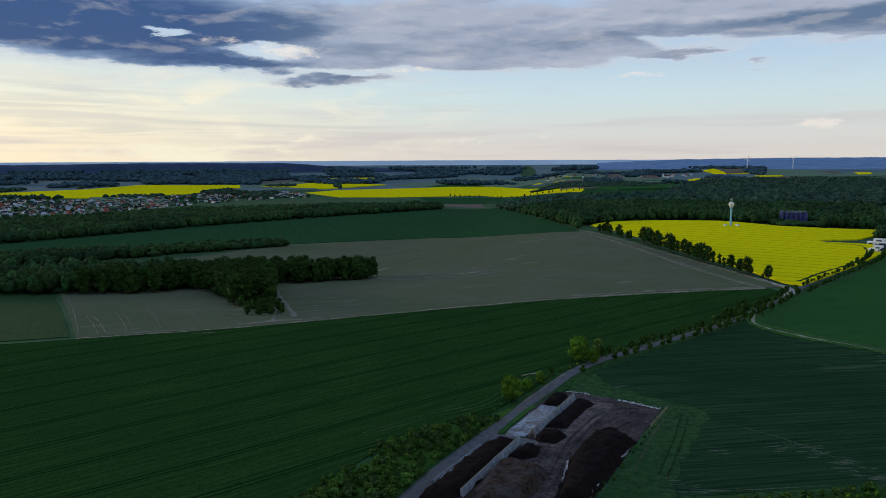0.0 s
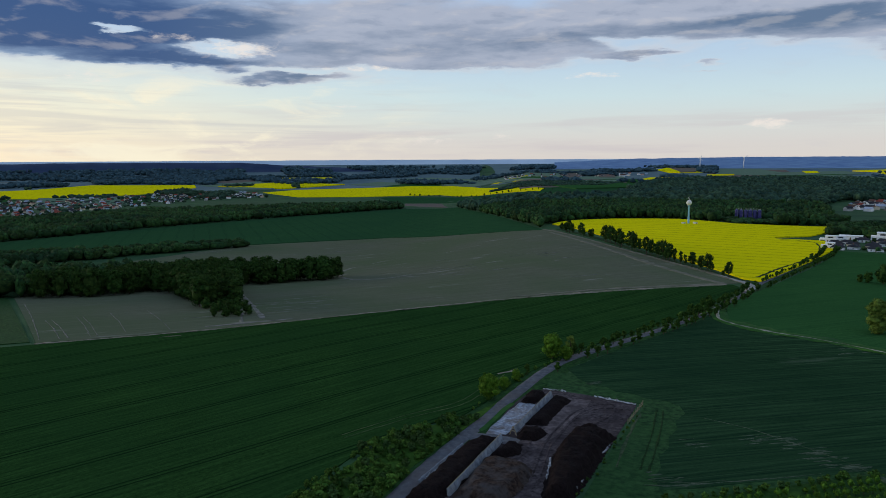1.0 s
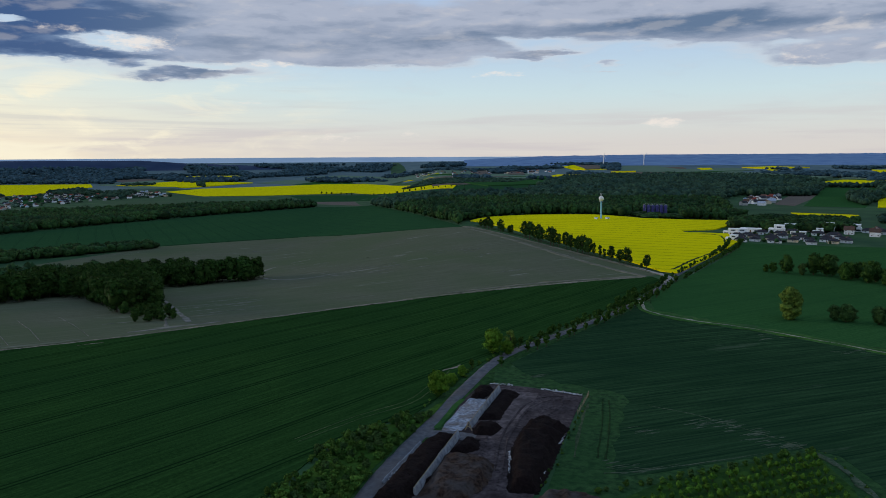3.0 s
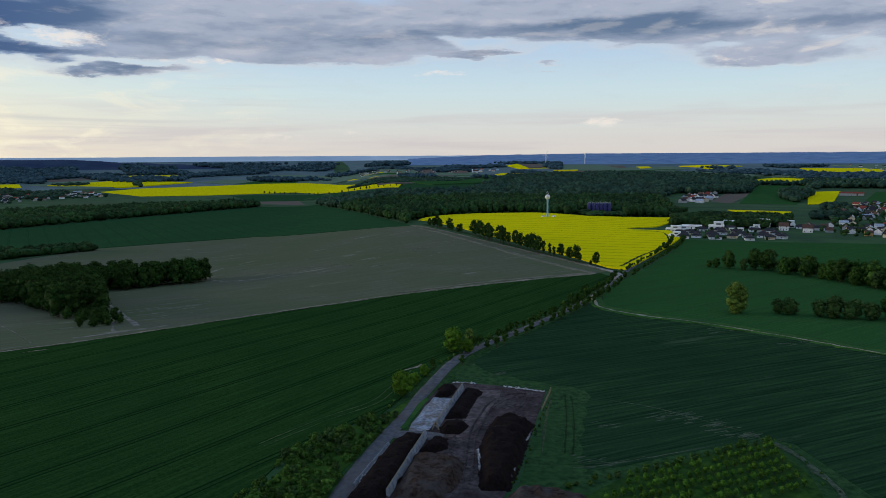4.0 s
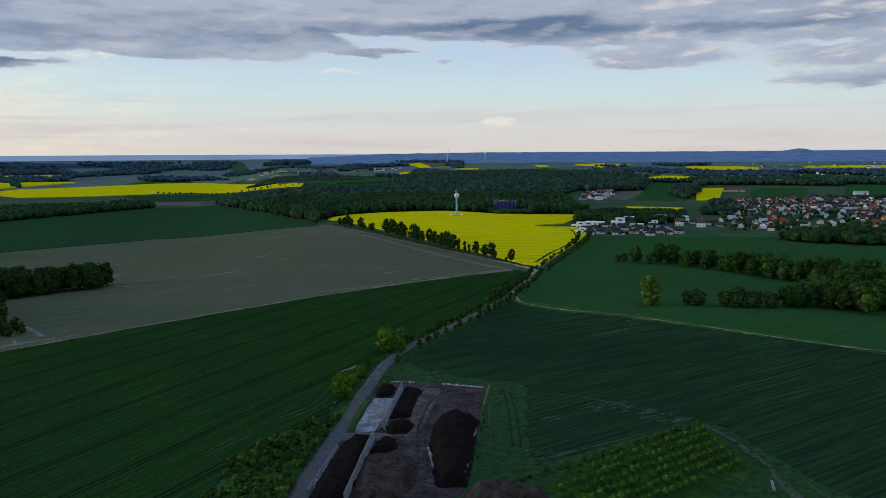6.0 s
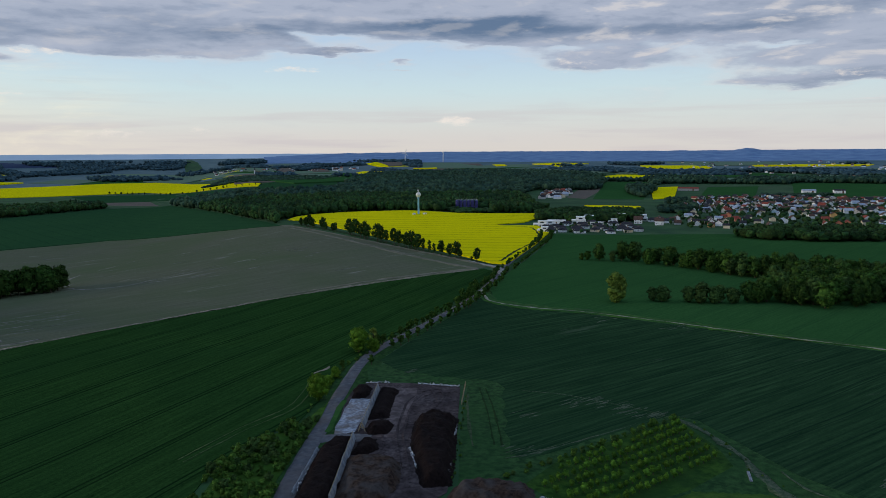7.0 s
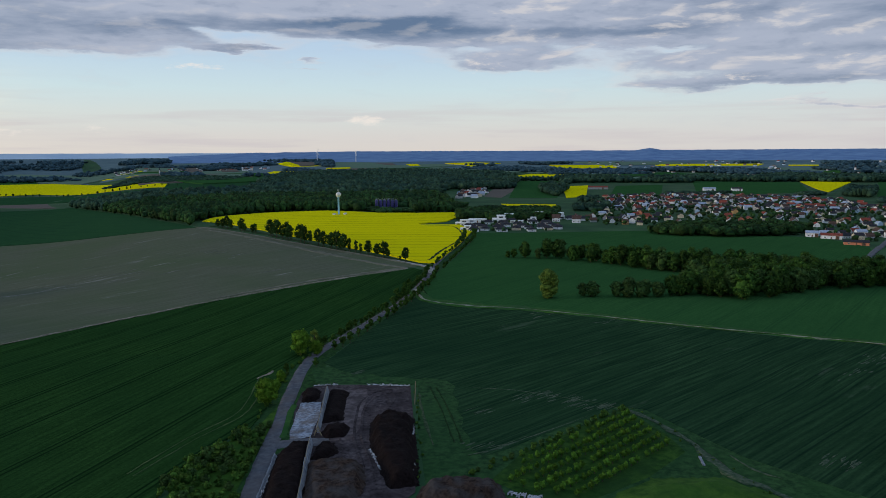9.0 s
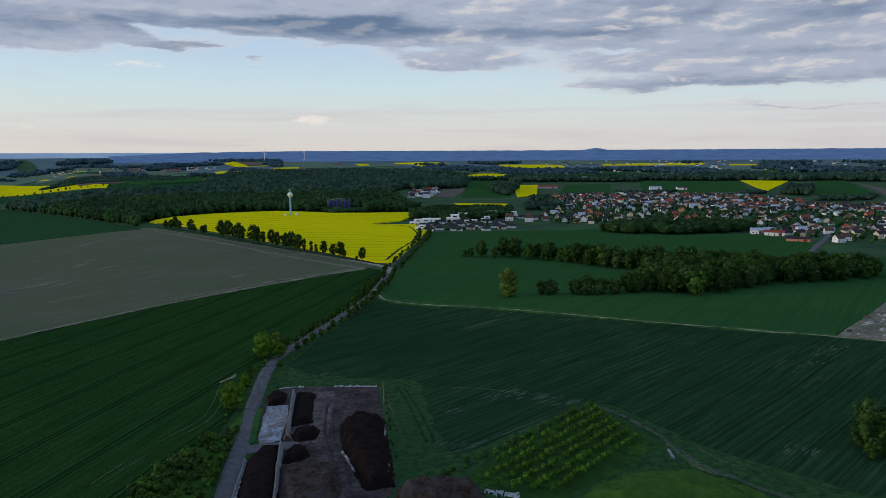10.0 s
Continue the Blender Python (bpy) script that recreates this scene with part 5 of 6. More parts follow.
# trees dotted along the far rape field
for i in range(26):
    s = i / 25
    q = Vector((23, 2522, 0)).lerp(Vector((454, 2182, 0)), s)
    avenue_tree.put(i, stand(q.x + RNG.normal() * 3, q.y + RNG.normal() * 3, RNG.uniform(0.35, 0.62), i))

# shrub bank between lane and wheat
BANK = [(-44, 150), (-31, 170), (-27, 176), (-14, 202), (0, 215), (14, 223), (21, 232), (25, 236), (19, 224), (8, 206), (-4, 186), (-12, 168), (-22, 148)]
draped("bank", BANK, 0.25, M_MEADOW, "rough grass bank beside the lane", "grass", 8)
x, y = scatter([(-46, 146), (-32, 174), (-16, 203), (-2, 214), (14, 225), (17, 221), (7, 204.5), (-4, 186), (-12.5, 167), (-24, 146)], 2.75, RNG)
for i, (px, py) in enumerate(zip(x, y)):
    if noise.noise((px * 0.12, py * 0.12, 4.0)) > -0.36:
        shrub.put(int(RNG.integers(4)), stand(px, py, RNG.uniform(0.32, 0.6) + 0.62 * max(0.0, noise.noise((px * 0.09, py * 0.09, 9.0))), RNG.uniform(0, 6)))

for i, (px, py, sc) in enumerate(((141, 98, 0.42), (147, 103, 0.6), (153, 101, 0.62), (159, 107, 0.7), (165, 103, 0.6), (146, 96, 0.5))):
    grove_tree.put(i, stand(px, py, sc, i))
for i, c in enumerate(curve_points([(18, 231), (27, 245), (40, 266), (54, 284), (66, 297), (88, 318)], 3.2)):
    shrub.put(i, stand(c.x + RNG.normal() * 1.0 - 1.0, c.y + RNG.normal() * 1.0, RNG.uniform(0.18, 0.42), RNG.uniform(0, 6)))
for i, c in enumerate(curve_points([(118, 172), (115, 157), (108.5, 141), (105, 128), (101, 112)], 3.2)):
    shrub.put(i, stand(c.x + RNG.normal() * 1.3, c.y + RNG.normal() * 1.3, RNG.uniform(0.08, 0.22), RNG.uniform(0, 6)))
for i, c in enumerate(curve_points([(73, 229), (64, 213), (55, 198), (45, 181), (36, 166)], 3.4)):
    shrub.put(i, stand(c.x + RNG.normal() * 0.5, c.y + RNG.normal() * 0.5, RNG.uniform(0.10, 0.24), RNG.uniform(0, 6)))
# orchard in rows
u, w = Vector((0.981, 0.194, 0)), Vector((-0.194, 0.981, 0))
ORCH = [(114, 168), (96, 166), (66, 160), (52, 152), (56, 140), (64, 134), (84, 138), (104, 143), (107, 150)]
n = 0
for r in range(-3, 10):
    for c in range(-4, 30):
        q = Vector((60, 132, 0)) + u * (c * 2.65 + RNG.normal() * 0.1) + w * (r * 4.1 + RNG.normal() * 0.1)
        if bool(inside(ORCH, np.array([q.x]), np.array([q.y]))[0]) and RNG.uniform() > 0.03:
            orchard_tree.put(n, stand(q.x, q.y, RNG.uniform(0.66, 0.92), RNG.uniform(0, 6)))
            n += 1
for i in range(24):
    s = i / 23
    q = Vector((48, 160, 0)).lerp(Vector((116, 172, 0)), s)
    shrub.put(i, stand(q.x + RNG.normal() * 0.5, q.y + RNG.normal() * 0.5, RNG.uniform(0.28, 0.5), RNG.uniform(0, 6)))


# ---- buildings ----
def box(bm, x0, x1, y0, y1, z0, z1):
    v = [bm.verts.new(p) for p in ((x0, y0, z0), (x1, y0, z0), (x1, y1, z0), (x0, y1, z0), (x0, y0, z1), (x1, y0, z1), (x1, y1, z1), (x0, y1, z1))]
    for f in ((3, 2, 1, 0), (4, 5, 6, 7), (0, 1, 5, 4), (1, 2, 6, 5), (2, 3, 7, 6), (3, 0, 4, 7)):
        bm.faces.new([v[i] for i in f])


def boxed(name, dims, mat, parent, label=""):
    bm = bmesh.new()
    box(bm, *dims)
    return part(name, bm, mat, parent, label)


def add_window(parent, x, y, z, w, h, side):
    """side: 'f' front (-y), 'b' back, 'l' and 'r' gables; the frame stands proud of the wall and the pane sits in it."""
    t = 0.08
    if side in "fb":
        s = -1 if side == "f" else 1
        fr = boxed("window", (x - w / 2, x + w / 2, min(y, y + s * t), max(y, y + s * t), z, z + h), M_FRAME, parent)
        boxed("pane", (x - w / 2 + .12, x + w / 2 - .12, min(y + s * t * .5, y + s * (t + .03)), max(y + s * t * .5, y + s * (t + .03)), z + .12, z + h - .12), M_GLASS, fr)
    else:
        s = -1 if side == "l" else 1
        fr = boxed("window", (min(x, x + s * t), max(x, x + s * t), y - w / 2, y + w / 2, z, z + h), M_FRAME, parent)
        boxed("pane", (min(x + s * t * .5, x + s * (t + .03)), max(x + s * t * .5, x + s * (t + .03)), y - w / 2 + .12, y + w / 2 - .12, z + .12, z + h - .12), M_GLASS, fr)


def house(wall_mat, roof_mat, w, l, h, rise, label, full=True, hip=0.0):
    """A gabled house: walls with gables, an overhanging roof, chimney, door and windows."""
    ob = tagged(new("house"), label, "house", "houses of the village")
    bm = bmesh.new()
    a, b = w / 2, l / 2
    lo = [bm.verts.new(p) for p in ((-a, -b, -1.5), (a, -b, -1.5), (a, b, -1.5), (-a, b, -1.5))]
    up = [bm.verts.new(p) for p in ((-a, -b, h), (a, -b, h), (a, b, h), (-a, b, h))]
    gl, gr = bm.verts.new((-a + hip, 0, h + rise)), bm.verts.new((a - hip, 0, h + rise))
    bm.faces.new((lo[0], lo[1], up[1], up[0]))
    bm.faces.new((lo[2], lo[3], up[3], up[2]))
    bm.faces.new((lo[1], lo[2], up[2], gr, up[1]))
    bm.faces.new((lo[3], lo[0], up[0], gl, up[3]))
    part("wall", bm, wall_mat, ob)
    bm = bmesh.new()
    o, t = 0.5, 0.25
    drop = rise / b * o
    for s in (-1, 1):
        p = [(-a - o + hip * 0, s * (b + o), h - drop), (a + o, s * (b + o), h - drop), (a + o - hip, 0, h + rise), (-a - o + hip, 0, h + rise)]
        v = [bm.verts.new((x, y, z + 0.03)) for x, y, z in p] + [bm.verts.new((x, y, z + t)) for x, y, z in p]
        for f in ((0, 1, 2, 3), (7, 6, 5, 4), (0, 4, 5, 1), (1, 5, 6, 2), (2, 6, 7, 3), (3, 7, 4, 0)):
            bm.faces.new([v[i] for i in f])
    if hip:
        for s in (-1, 1):
            bm.faces.new([bm.verts.new(q) for q in ((s * (a + o), -b - o, h - drop + t), (s * (a + o), b + o, h - drop + t), (s * (a + o - hip), 0, h + rise + t))])
    bmesh.ops.recalc_face_normals(bm, faces=bm.faces[:])
    part("roof", bm, roof_mat, ob)
    boxed("chimney", (a * 0.35, a * 0.35 + 0.6, b * 0.15, b * 0.15 + 0.6, h + rise * 0.4, h + rise + 0.9), M_BRICK, ob)
    boxed("door", (-0.5, 0.5, -b - 0.07, -b + 0.02, 0.1, 2.2), M_DOOR, ob)
    for x in (-a * 0.6, a * 0.6):
        add_window(ob, x, -b, 1.0, 1.4, 1.3, "f")
        if full:
            add_window(ob, x, b, 1.0, 1.4, 1.3, "b")
    if full:
        add_window(ob, -a, 0, h + 0.3 if not hip else 1.0, 1.2, 1.2, "l")
        add_window(ob, a, 0, h + 0.3 if not hip else 1.0, 1.2, 1.2, "r")
        if h > 4.5:
            for x in (-a * 0.6, a * 0.6):
                add_window(ob, x, -b, 3.6, 1.4, 1.2, "f")
    return ob


def flat_house(w, l, h, label, upper=True):
    """A modern white villa: two stacked storeys with a parapet and wide windows."""
    ob = tagged(new("villa"), label, "house", "new houses at the edge of the village")
    a, b = w / 2, l / 2
    boxed("wall", (-a, a, -b, b, -1.5, h), M_VILLA, ob)
    boxed("roof", (-a - 0.25, a + 0.25, -b - 0.25, b + 0.25, h, h + 0.3), M_VILLA, ob)
    boxed("door", (-0.6, 0.6, -b - 0.07, -b + 0.02, 0.05, 2.2), M_DOOR, ob)
    for x in (-a * 0.62, a * 0.62):
        add_window(ob, x, -b, 0.6, w * 0.26, 1.9, "f")
        add_window(ob, x, b, 0.6, w * 0.2, 1.6, "b")
    add_window(ob, -a, 0, 0.8, l * 0.4, 1.6, "l")
    if upper:
        boxed("upper_storey", (-a * 0.35, a * 0.9, -b * 0.85, b * 0.85, h + 0.302, h + 3.2), M_VILLA, ob)
        boxed("upper_roof", (-a * 0.35 - 0.3, a * 0.9 + 0.3, -b * 0.85 - 0.3, b * 0.85 + 0.3, h + 3.2, h + 3.5), M_VILLA, ob)
        add_window(ob, a * 0.28, -b * 0.85, h + 1.0, w * 0.3, 1.6, "f")
    return ob


HOUSE_KINDS = (
    (M_WHITE, M_ROOF_D, 11, 9, 3.4, 3.4, "white rendered house with a dark gabled roof"),
    (M_WHITE, M_ROOF_B, 10, 9, 5.2, 3.6, "white two-storey house with a brown tiled roof"),
    (M_GREY, M_ROOF_B, 10, 8.5, 3.6, 3.8, "grey house with a brown tiled roof"),
    (M_OCHRE, M_ROOF_B, 10, 9, 5.0, 3.2, "ochre two-storey house with brown roof"),
    (M_ROSE, M_ROOF_R, 10, 9, 4.0, 3.2, "orange rendered house with a red roof"),
    (M_WHITE, M_ROOF_R, 12, 9, 3.6, 3.6, "white house with a red tiled roof"),
    (M_CREAM, M_ROOF_D, 11, 10, 5.4, 3.0, "cream house with an anthracite roof"),
    (M_BLUEW, M_ROOF_G, 11, 9, 4.8, 2.8, "pale blue house with a grey sheet roof"),
    (M_WHITE, M_ROOF_G, 12, 9, 4.8, 2.6, "white house with a grey sheet roof"),
    (M_GREY, M_ROOF_D, 10, 9, 3.6, 3.4, "grey house with a dark roof"))
HOUSES = Kind(*[house(*a) for a in HOUSE_KINDS])
BACK_HOUSES = Kind(*[house(*a, full=False) for a in HOUSE_KINDS])
BUNGALOWS = Kind(*[house(*a, hip=3.0) for a in ((M_WHITE, M_ROOF_D, 14, 11, 2.9, 2.4, "new white bungalow with a dark hipped roof", True),
                                                (M_CREAM, M_ROOF_D, 13, 10, 2.9, 2.4, "new cream bungalow with dark hipped roof", True),
                                                (M_WHITE, M_ROOF_D, 12, 10, 2.9, 2.2, "small new white bungalow with dark hipped roof", True))])


def far_houses(xs, ys, rng, label, size=1.0):
    """A far village as one mesh: each house a walled block with gables and an overhanging roof."""
    mats = (M_WHITE, M_CREAM, M_GREY, M_BLUEW, M_ROOF_D, M_ROOF_R, M_ROOF_B, M_ROOF_G)
    verts, faces, slot = [], [], []
    for x, y in zip(xs, ys):
        w, l, h, r = size * rng.uniform(9, 15), size * rng.uniform(8, 11), size * rng.uniform(3.2, 5.8), size * rng.uniform(2.4, 4)
        t, z, n = rng.uniform(0, 6.28), float(land(x, y)), len(verts)
        a, b, o = w / 2, l / 2, 0.6
        pts = [(-a, -b, -2), (a, -b, -2), (a, b, -2), (-a, b, -2), (-a, -b, h), (a, -b, h), (a, b, h), (-a, b, h), (-a, 0, h + r), (a, 0, h + r),
               (-a - o, -b - o, h - 0.3), (a + o, -b - o, h - 0.3), (a + o, b + o, h - 0.3), (-a - o, b + o, h - 0.3), (-a - o, 0, h + r + 0.25), (a + o, 0, h + r + 0.25)]
        c, s = math.cos(t), math.sin(t)
        verts += [(x + p * c - q * s, y + p * s + q * c, z + v) for p, q, v in pts]
        wall, roof = int(rng.choice(4, p=[.24, .12, .40, .24])), 4 + int(rng.choice(4, p=[.50, .20, .22, .08]))
        for f, m in (((0, 1, 5, 4), wall), ((2, 3, 7, 6), wall), ((1, 2, 6, 9, 5), wall), ((3, 0, 4, 8, 7), wall), ((10, 11, 15, 14), roof), ((12, 13, 14, 15), roof)):
            faces.append(tuple(n + i for i in f))
            slot.append(m)
    ob = mesh_object("far_houses", verts, faces, mats[0])
    for m in mats[1:]:
        ob.data.materials.append(m)
    ob.data.polygons.foreach_set("material_index", slot)
    return tagged(ob, label, "houses", kind="stuff")


VILLAS = Kind(flat_house(17, 11, 3.4, "modern white flat-roofed villa with upper storey"), flat_house(20, 9, 3.6, "long low white flat-roofed building", False),
              flat_house(14, 12, 3.6, "white cubic villa beside the yellow field"))


VILLAGE = [(579, 630), (600, 690), (670, 738), (800, 870), (932, 1004), (1055, 1050), (1150, 1000), (1211, 897), (1252, 798), (1228, 695), (1116, 562), (1250, 480), (1000, 330), (800, 270), (650, 288), (614, 318), (636, 350),
           (643, 399), (745, 468), (765, 523), (700, 584), (605, 586)]
NEWROW = [(398, 672), (420, 640), (492, 604), (548, 690), (500, 728), (452, 735)]
x, y = scatter(NEWROW, 19, RNG, 0.22)
for i, (px, py) in enumerate(zip(x, y)):
    back = py + 0.45 * px > 905
    if not back or i % 2:
        BUNGALOWS.put(i, stand(px, py, RNG.uniform(0.78, 0.98), math.radians(-38) + RNG.choice([0, 1.5708]) * (not back) + RNG.normal() * 0.08))
VILLAS.put(2, stand(404, 668, 0.85, math.radians(-38)))
VILLAS.put(0, stand(437, 722, 0.95, math.radians(-38)))
for i, (px, py, sc) in enumerate(((448, 722, 0.9), (474, 742, 1.1), (500, 732, 1.2), (524, 746, 1.2), (548, 738, 1.25), (572, 744, 1.3), (594, 730, 1.2), (512, 712, 0.8), (540, 716, 0.8))):
    VILLAS.put(i, stand(px, py, sc, math.radians(-38)))
for i, (px, py) in enumerate(((599, 708), (588, 686), (604, 690), (566, 700), (620, 720), (574, 672))):
    (HOUSES if i % 2 else BUNGALOWS).put((6, 1)[i % 2], stand(px, py, 1.0, math.radians(-42) + (i % 3) * 1.57))
x, y = scatter(VILLAGE, 19.5, RNG, 0.38)
k = np.flatnonzero(RNG.uniform(size=len(x)) < 0.8)
k = k[np.argsort(np.hypot(x[k], y[k]))]
far_houses(x[k[280:]], y[k[280:]], RNG, "back rows of village houses", 0.8)
k = k[:280]
for i, (px, py) in enumerate(zip(x[k], y[k])):
    near = math.hypot(px, py) < 760
    if (math.hypot(px, py) > 820 and i % 3 == 0) or (math.hypot(px, py) > 1000 and i % 2):
        continue
    (HOUSES if near else BACK_HOUSES).put(int(RNG.choice(10, p=[.27, .13, .07, .06, .05, .09, .15, .06, .08, .04])), stand(px, py, RNG.uniform(0.62, 0.88), math.radians(-40) + int(RNG.integers(0, 4)) * 1.5708 + RNG.normal() * 0.12))
x, y = scatter(VILLAGE, 11.5, RNG, 0.45)
k = RNG.uniform(size=len(x)) < 0.56
canopy("garden_trees", x[k], y[k], 5.0, 2.8, RNG, M_WOOD, "garden trees and hedges between the houses", 3, 1, category="garden trees")
x, y = scatter(NEWROW, 13, RNG, 0.45)
k = RNG.uniform(size=len(x)) < 0.4
canopy("garden_trees", x[k], y[k], 3.5, 1.8, RNG, M_WOOD, "small garden trees round new houses", 2, 2, category="garden trees")
LEFTV = [(-1500, 1950), (-1150, 1680), (-964, 1569), (-778, 1600), (-743, 2048), (-627, 2333), (-472, 2490), (-530, 2700), (-837, 2740), (-955, 2500), (-1147, 2290), (-1440, 2290)]
x, y = scatter(LEFTV, 31, RNG, 0.42)
k = RNG.uniform(size=len(x)) < 0.55
far_houses(x[k], y[k], RNG, "far village of white houses with dark roofs")
x, y = scatter(LEFTV, 27, RNG, 0.45)
k = RNG.uniform(size=len(x)) < 0.5
canopy("garden_trees", x[k], y[k], 6, 6, RNG, M_WOOD_F, "dark garden trees among far houses", 2, 2, category="garden trees")
# hamlets behind the woods
x, y = scatter([(745, 1190), (790, 1170), (850, 1230), (960, 1370), (1000, 1430), (900, 1400), (800, 1260)], 25, RNG, 0.4)
far_houses(x, y, RNG, "small hamlet of white houses beside the wood")
a, dd = np.radians(RNG.uniform(8, 19, 60)), RNG.uniform(3200, 3460, 60)
far_houses(dd * np.sin(a), dd * np.cos(a), RNG, "distant village of pale houses")
a, dd = np.radians(RNG.uniform(44, 72, 150)), RNG.uniform(2500, 3900, 150)
far_houses(dd * np.sin(a), dd * np.cos(a), RNG, "scattered pale houses on far slopes")


def shed(x, y, turn, w, l, h, wall_mat, roof_mat, label):
    """A long low farm building with a shallow gabled roof and a wide gate."""
    ob = house(wall_mat, roof_mat, w, l, h, l * 0.2, label, full=False)
    ob.name = "shed"
    tagged(ob, category="shed", group="sheds at the edge of the village")
    ob.matrix_basis = stand(x, y, 1, turn)
    boxed("gate", (w * 0.2, w * 0.2 + 3.2, -l / 2 - 0.09, -l / 2 + 0.02, 0.05, h - 0.4), M_DOOR, ob)


shed(645, 413, radians(-55), 11, 9, 4.2, M_WHITE, M_ROOF_G, "white shed with a pale grey sheet roof")
shed(642, 392, radians(-60), 18, 9, 3.6, M_WHITE, M_ROOF_R, "long white house with a red tiled roof")
shed(610, 352, radians(-60), 20, 8, 2.8, M_ROSE, M_ROOF_D, "low red shed with a dark roof")
shed(1216, 1268, radians(-42), 46, 14, 5.0, M_GREY, M_ROOF_R, "long farm barn with a rusty red roof")
shed(1330, 1040, radians(-42), 26, 12, 6.0, M_WHITE, M_ROOF_G, "long white hall above the village")
shed(1372, 1000, radians(-42), 22, 12, 6.0, M_WHITE, M_ROOF_D, "white hall with a dark roof above the village")
ribbon("village_road", [(455, 268), (489, 286), (578, 320), (639, 341), (710, 368), (790, 400)], [3.0, 5.0, 5.5, 5.5], 0.6, M_ASPHALT, "pale grey road running into the village", "road", 77, 0.3)
ribbon("village_road", [(1130, 880), (1173, 938), (1260, 1010), (1357, 1072)], [5.0, 6.0, 6.0], 0.9, M_ASPHALT, "pale grey road up the hill behind the village", "road", 78, 0.3)


def church(x, y, turn, s):
    ob = tagged(new("church"), "distant white church with a dark pointed spire", "church")
    ob.matrix_basis = stand(x, y, s, turn)
    boxed("nave_wall", (-4, 16, -5, 5, -2, 8), M_WHITE, ob)
    bm = bmesh.new()
    v = [bm.verts.new(p) for p in ((-4.5, -5.6, 7.8), (16.5, -5.6, 7.8), (16.5, 5.6, 7.8), (-4.5, 5.6, 7.8), (-4.5, 0, 14), (16.5, 0, 14))]
    for f in ((0, 1, 5, 4), (2, 3, 4, 5), (1, 2, 5), (3, 0, 4), (3, 2, 1, 0)):
        bm.faces.new([v[k] for k in f])
    part("nave_roof", bm, M_ROOF_B, ob)
    boxed("bell_tower", (-9.5, -4.02, -2.8, 2.8, -2, 19), M_WHITE, ob)
    bm = bmesh.new()
    lathe(bm, [(4.2, 19), (3.0, 21), (1.0, 27), (0.1, 33)], 8, -6.76, 0)
    part("spire", bm, M_ROOF_D, ob)
    for k in range(4):
        add_window(ob, -1 + k * 4.4, -5, 2.5, 1.2, 3.2, "f")


# ---- water tower ----
def lathe(bm, prof, n=24, cx=0.0, cy=0.0):
    rows = [[bm.verts.new((cx + r * math.cos(6.28318 * k / n), cy + r * math.sin(6.28318 * k / n), z)) for k in range(n)] for r, z in prof]
    for p, q in zip(rows, rows[1:]):
        for k in range(n):
            bm.faces.new((p[k], p[(k + 1) % n], q[(k + 1) % n], q[k]))
    for row, flip in ((rows[0], True), (rows[-1], False)):
        bm.faces.new(row[::-1] if flip else row)


def smooth_part(ob):
    ob.data.shade_smooth()
    return ob


def water_tower(x, y):
    ob = tagged(new("water_tower"), "slender light blue water tower with a white spherical tank", "water tower")
    ob.matrix_basis = stand(x, y)
    bm = bmesh.new()
    lathe(bm, [(2.0, -1.0), (2.0, 0.6), (1.25, 1.2), (1.15, 10), (1.15, 23), (1.5, 24.6)], 20)
    smooth_part(part("shaft", bm, M_TBLUE, ob, "light blue steel shaft"))
    bm = bmesh.new()
    lathe(bm, [(1.5, 24.6)] + [(3.45 * math.sin(t), 27.6 - 3.45 * math.cos(t)) for t in np.linspace(0.5, 3.05, 16)], 28)
    smooth_part(part("tank", bm, M_TANK, ob, "white spherical steel tank"))
    bm = bmesh.new()
    lathe(bm, [(2.3, 23.4), (2.3, 23.6)], 20)
    plat = part("platform", bm, M_STEEL, ob)
    for k in range(10):
        t = 0.6283 * k
        bm = bmesh.new()
        lathe(bm, [(0.04, 23.6), (0.04, 24.6)], 5, 2.2 * math.cos(t), 2.2 * math.sin(t))
        part("railing_post", bm, M_STEEL, plat)
    for px, py, top in ((-1.2, 0.3, 34.6), (1.0, 0.6, 34.0), (0.2, -1.0, 33.2), (0.0, 0.9, 35.2)):
        bm = bmesh.new()
        lathe(bm, [(0.09, 30.2), (0.06, top)], 6, px, py)
        mast = part("antenna_mast", bm, M_STEEL, ob)
        boxed("antenna", (px - 0.22, px + 0.22, py - 0.12, py + 0.12, top - 1.6, top - 0.2), M_TANK, mast)
    for k in range(2):
        bm = bmesh.new()
        lathe(bm, [(0.05, 0.5), (0.05, 24)], 5, 1.32, -0.3 + 0.6 * k)
        part("ladder_rail", bm, M_STEEL, ob)
    return ob


water_tower(362, 905)
church(2509, 1318, radians(-60), 1.1)
church(930, 3035, radians(-17), 1.0)
church(573, 2928, radians(-10), 0.9)
for i, (x, y, s) in enumerate(((355.5, 905, 1.0), (369, 900, 1.15))):
    hut = tagged(new("hut"), "small white flat-roofed hut at the foot of the tower", "hut", "huts at the tower")
    hut.matrix_basis = stand(x, y, s, 0.4)
    boxed("wall", (-1.9, 1.9, -1.5, 1.5, -0.6, 2.5), M_WHITE, hut)
    boxed("roof", (-2.1, 2.1, -1.7, 1.7, 2.5, 2.75), M_ROOF_G, hut)
    boxed("door", (-0.5, 0.5, -1.56, -1.48, 0, 2.0), M_DOOR, hut)

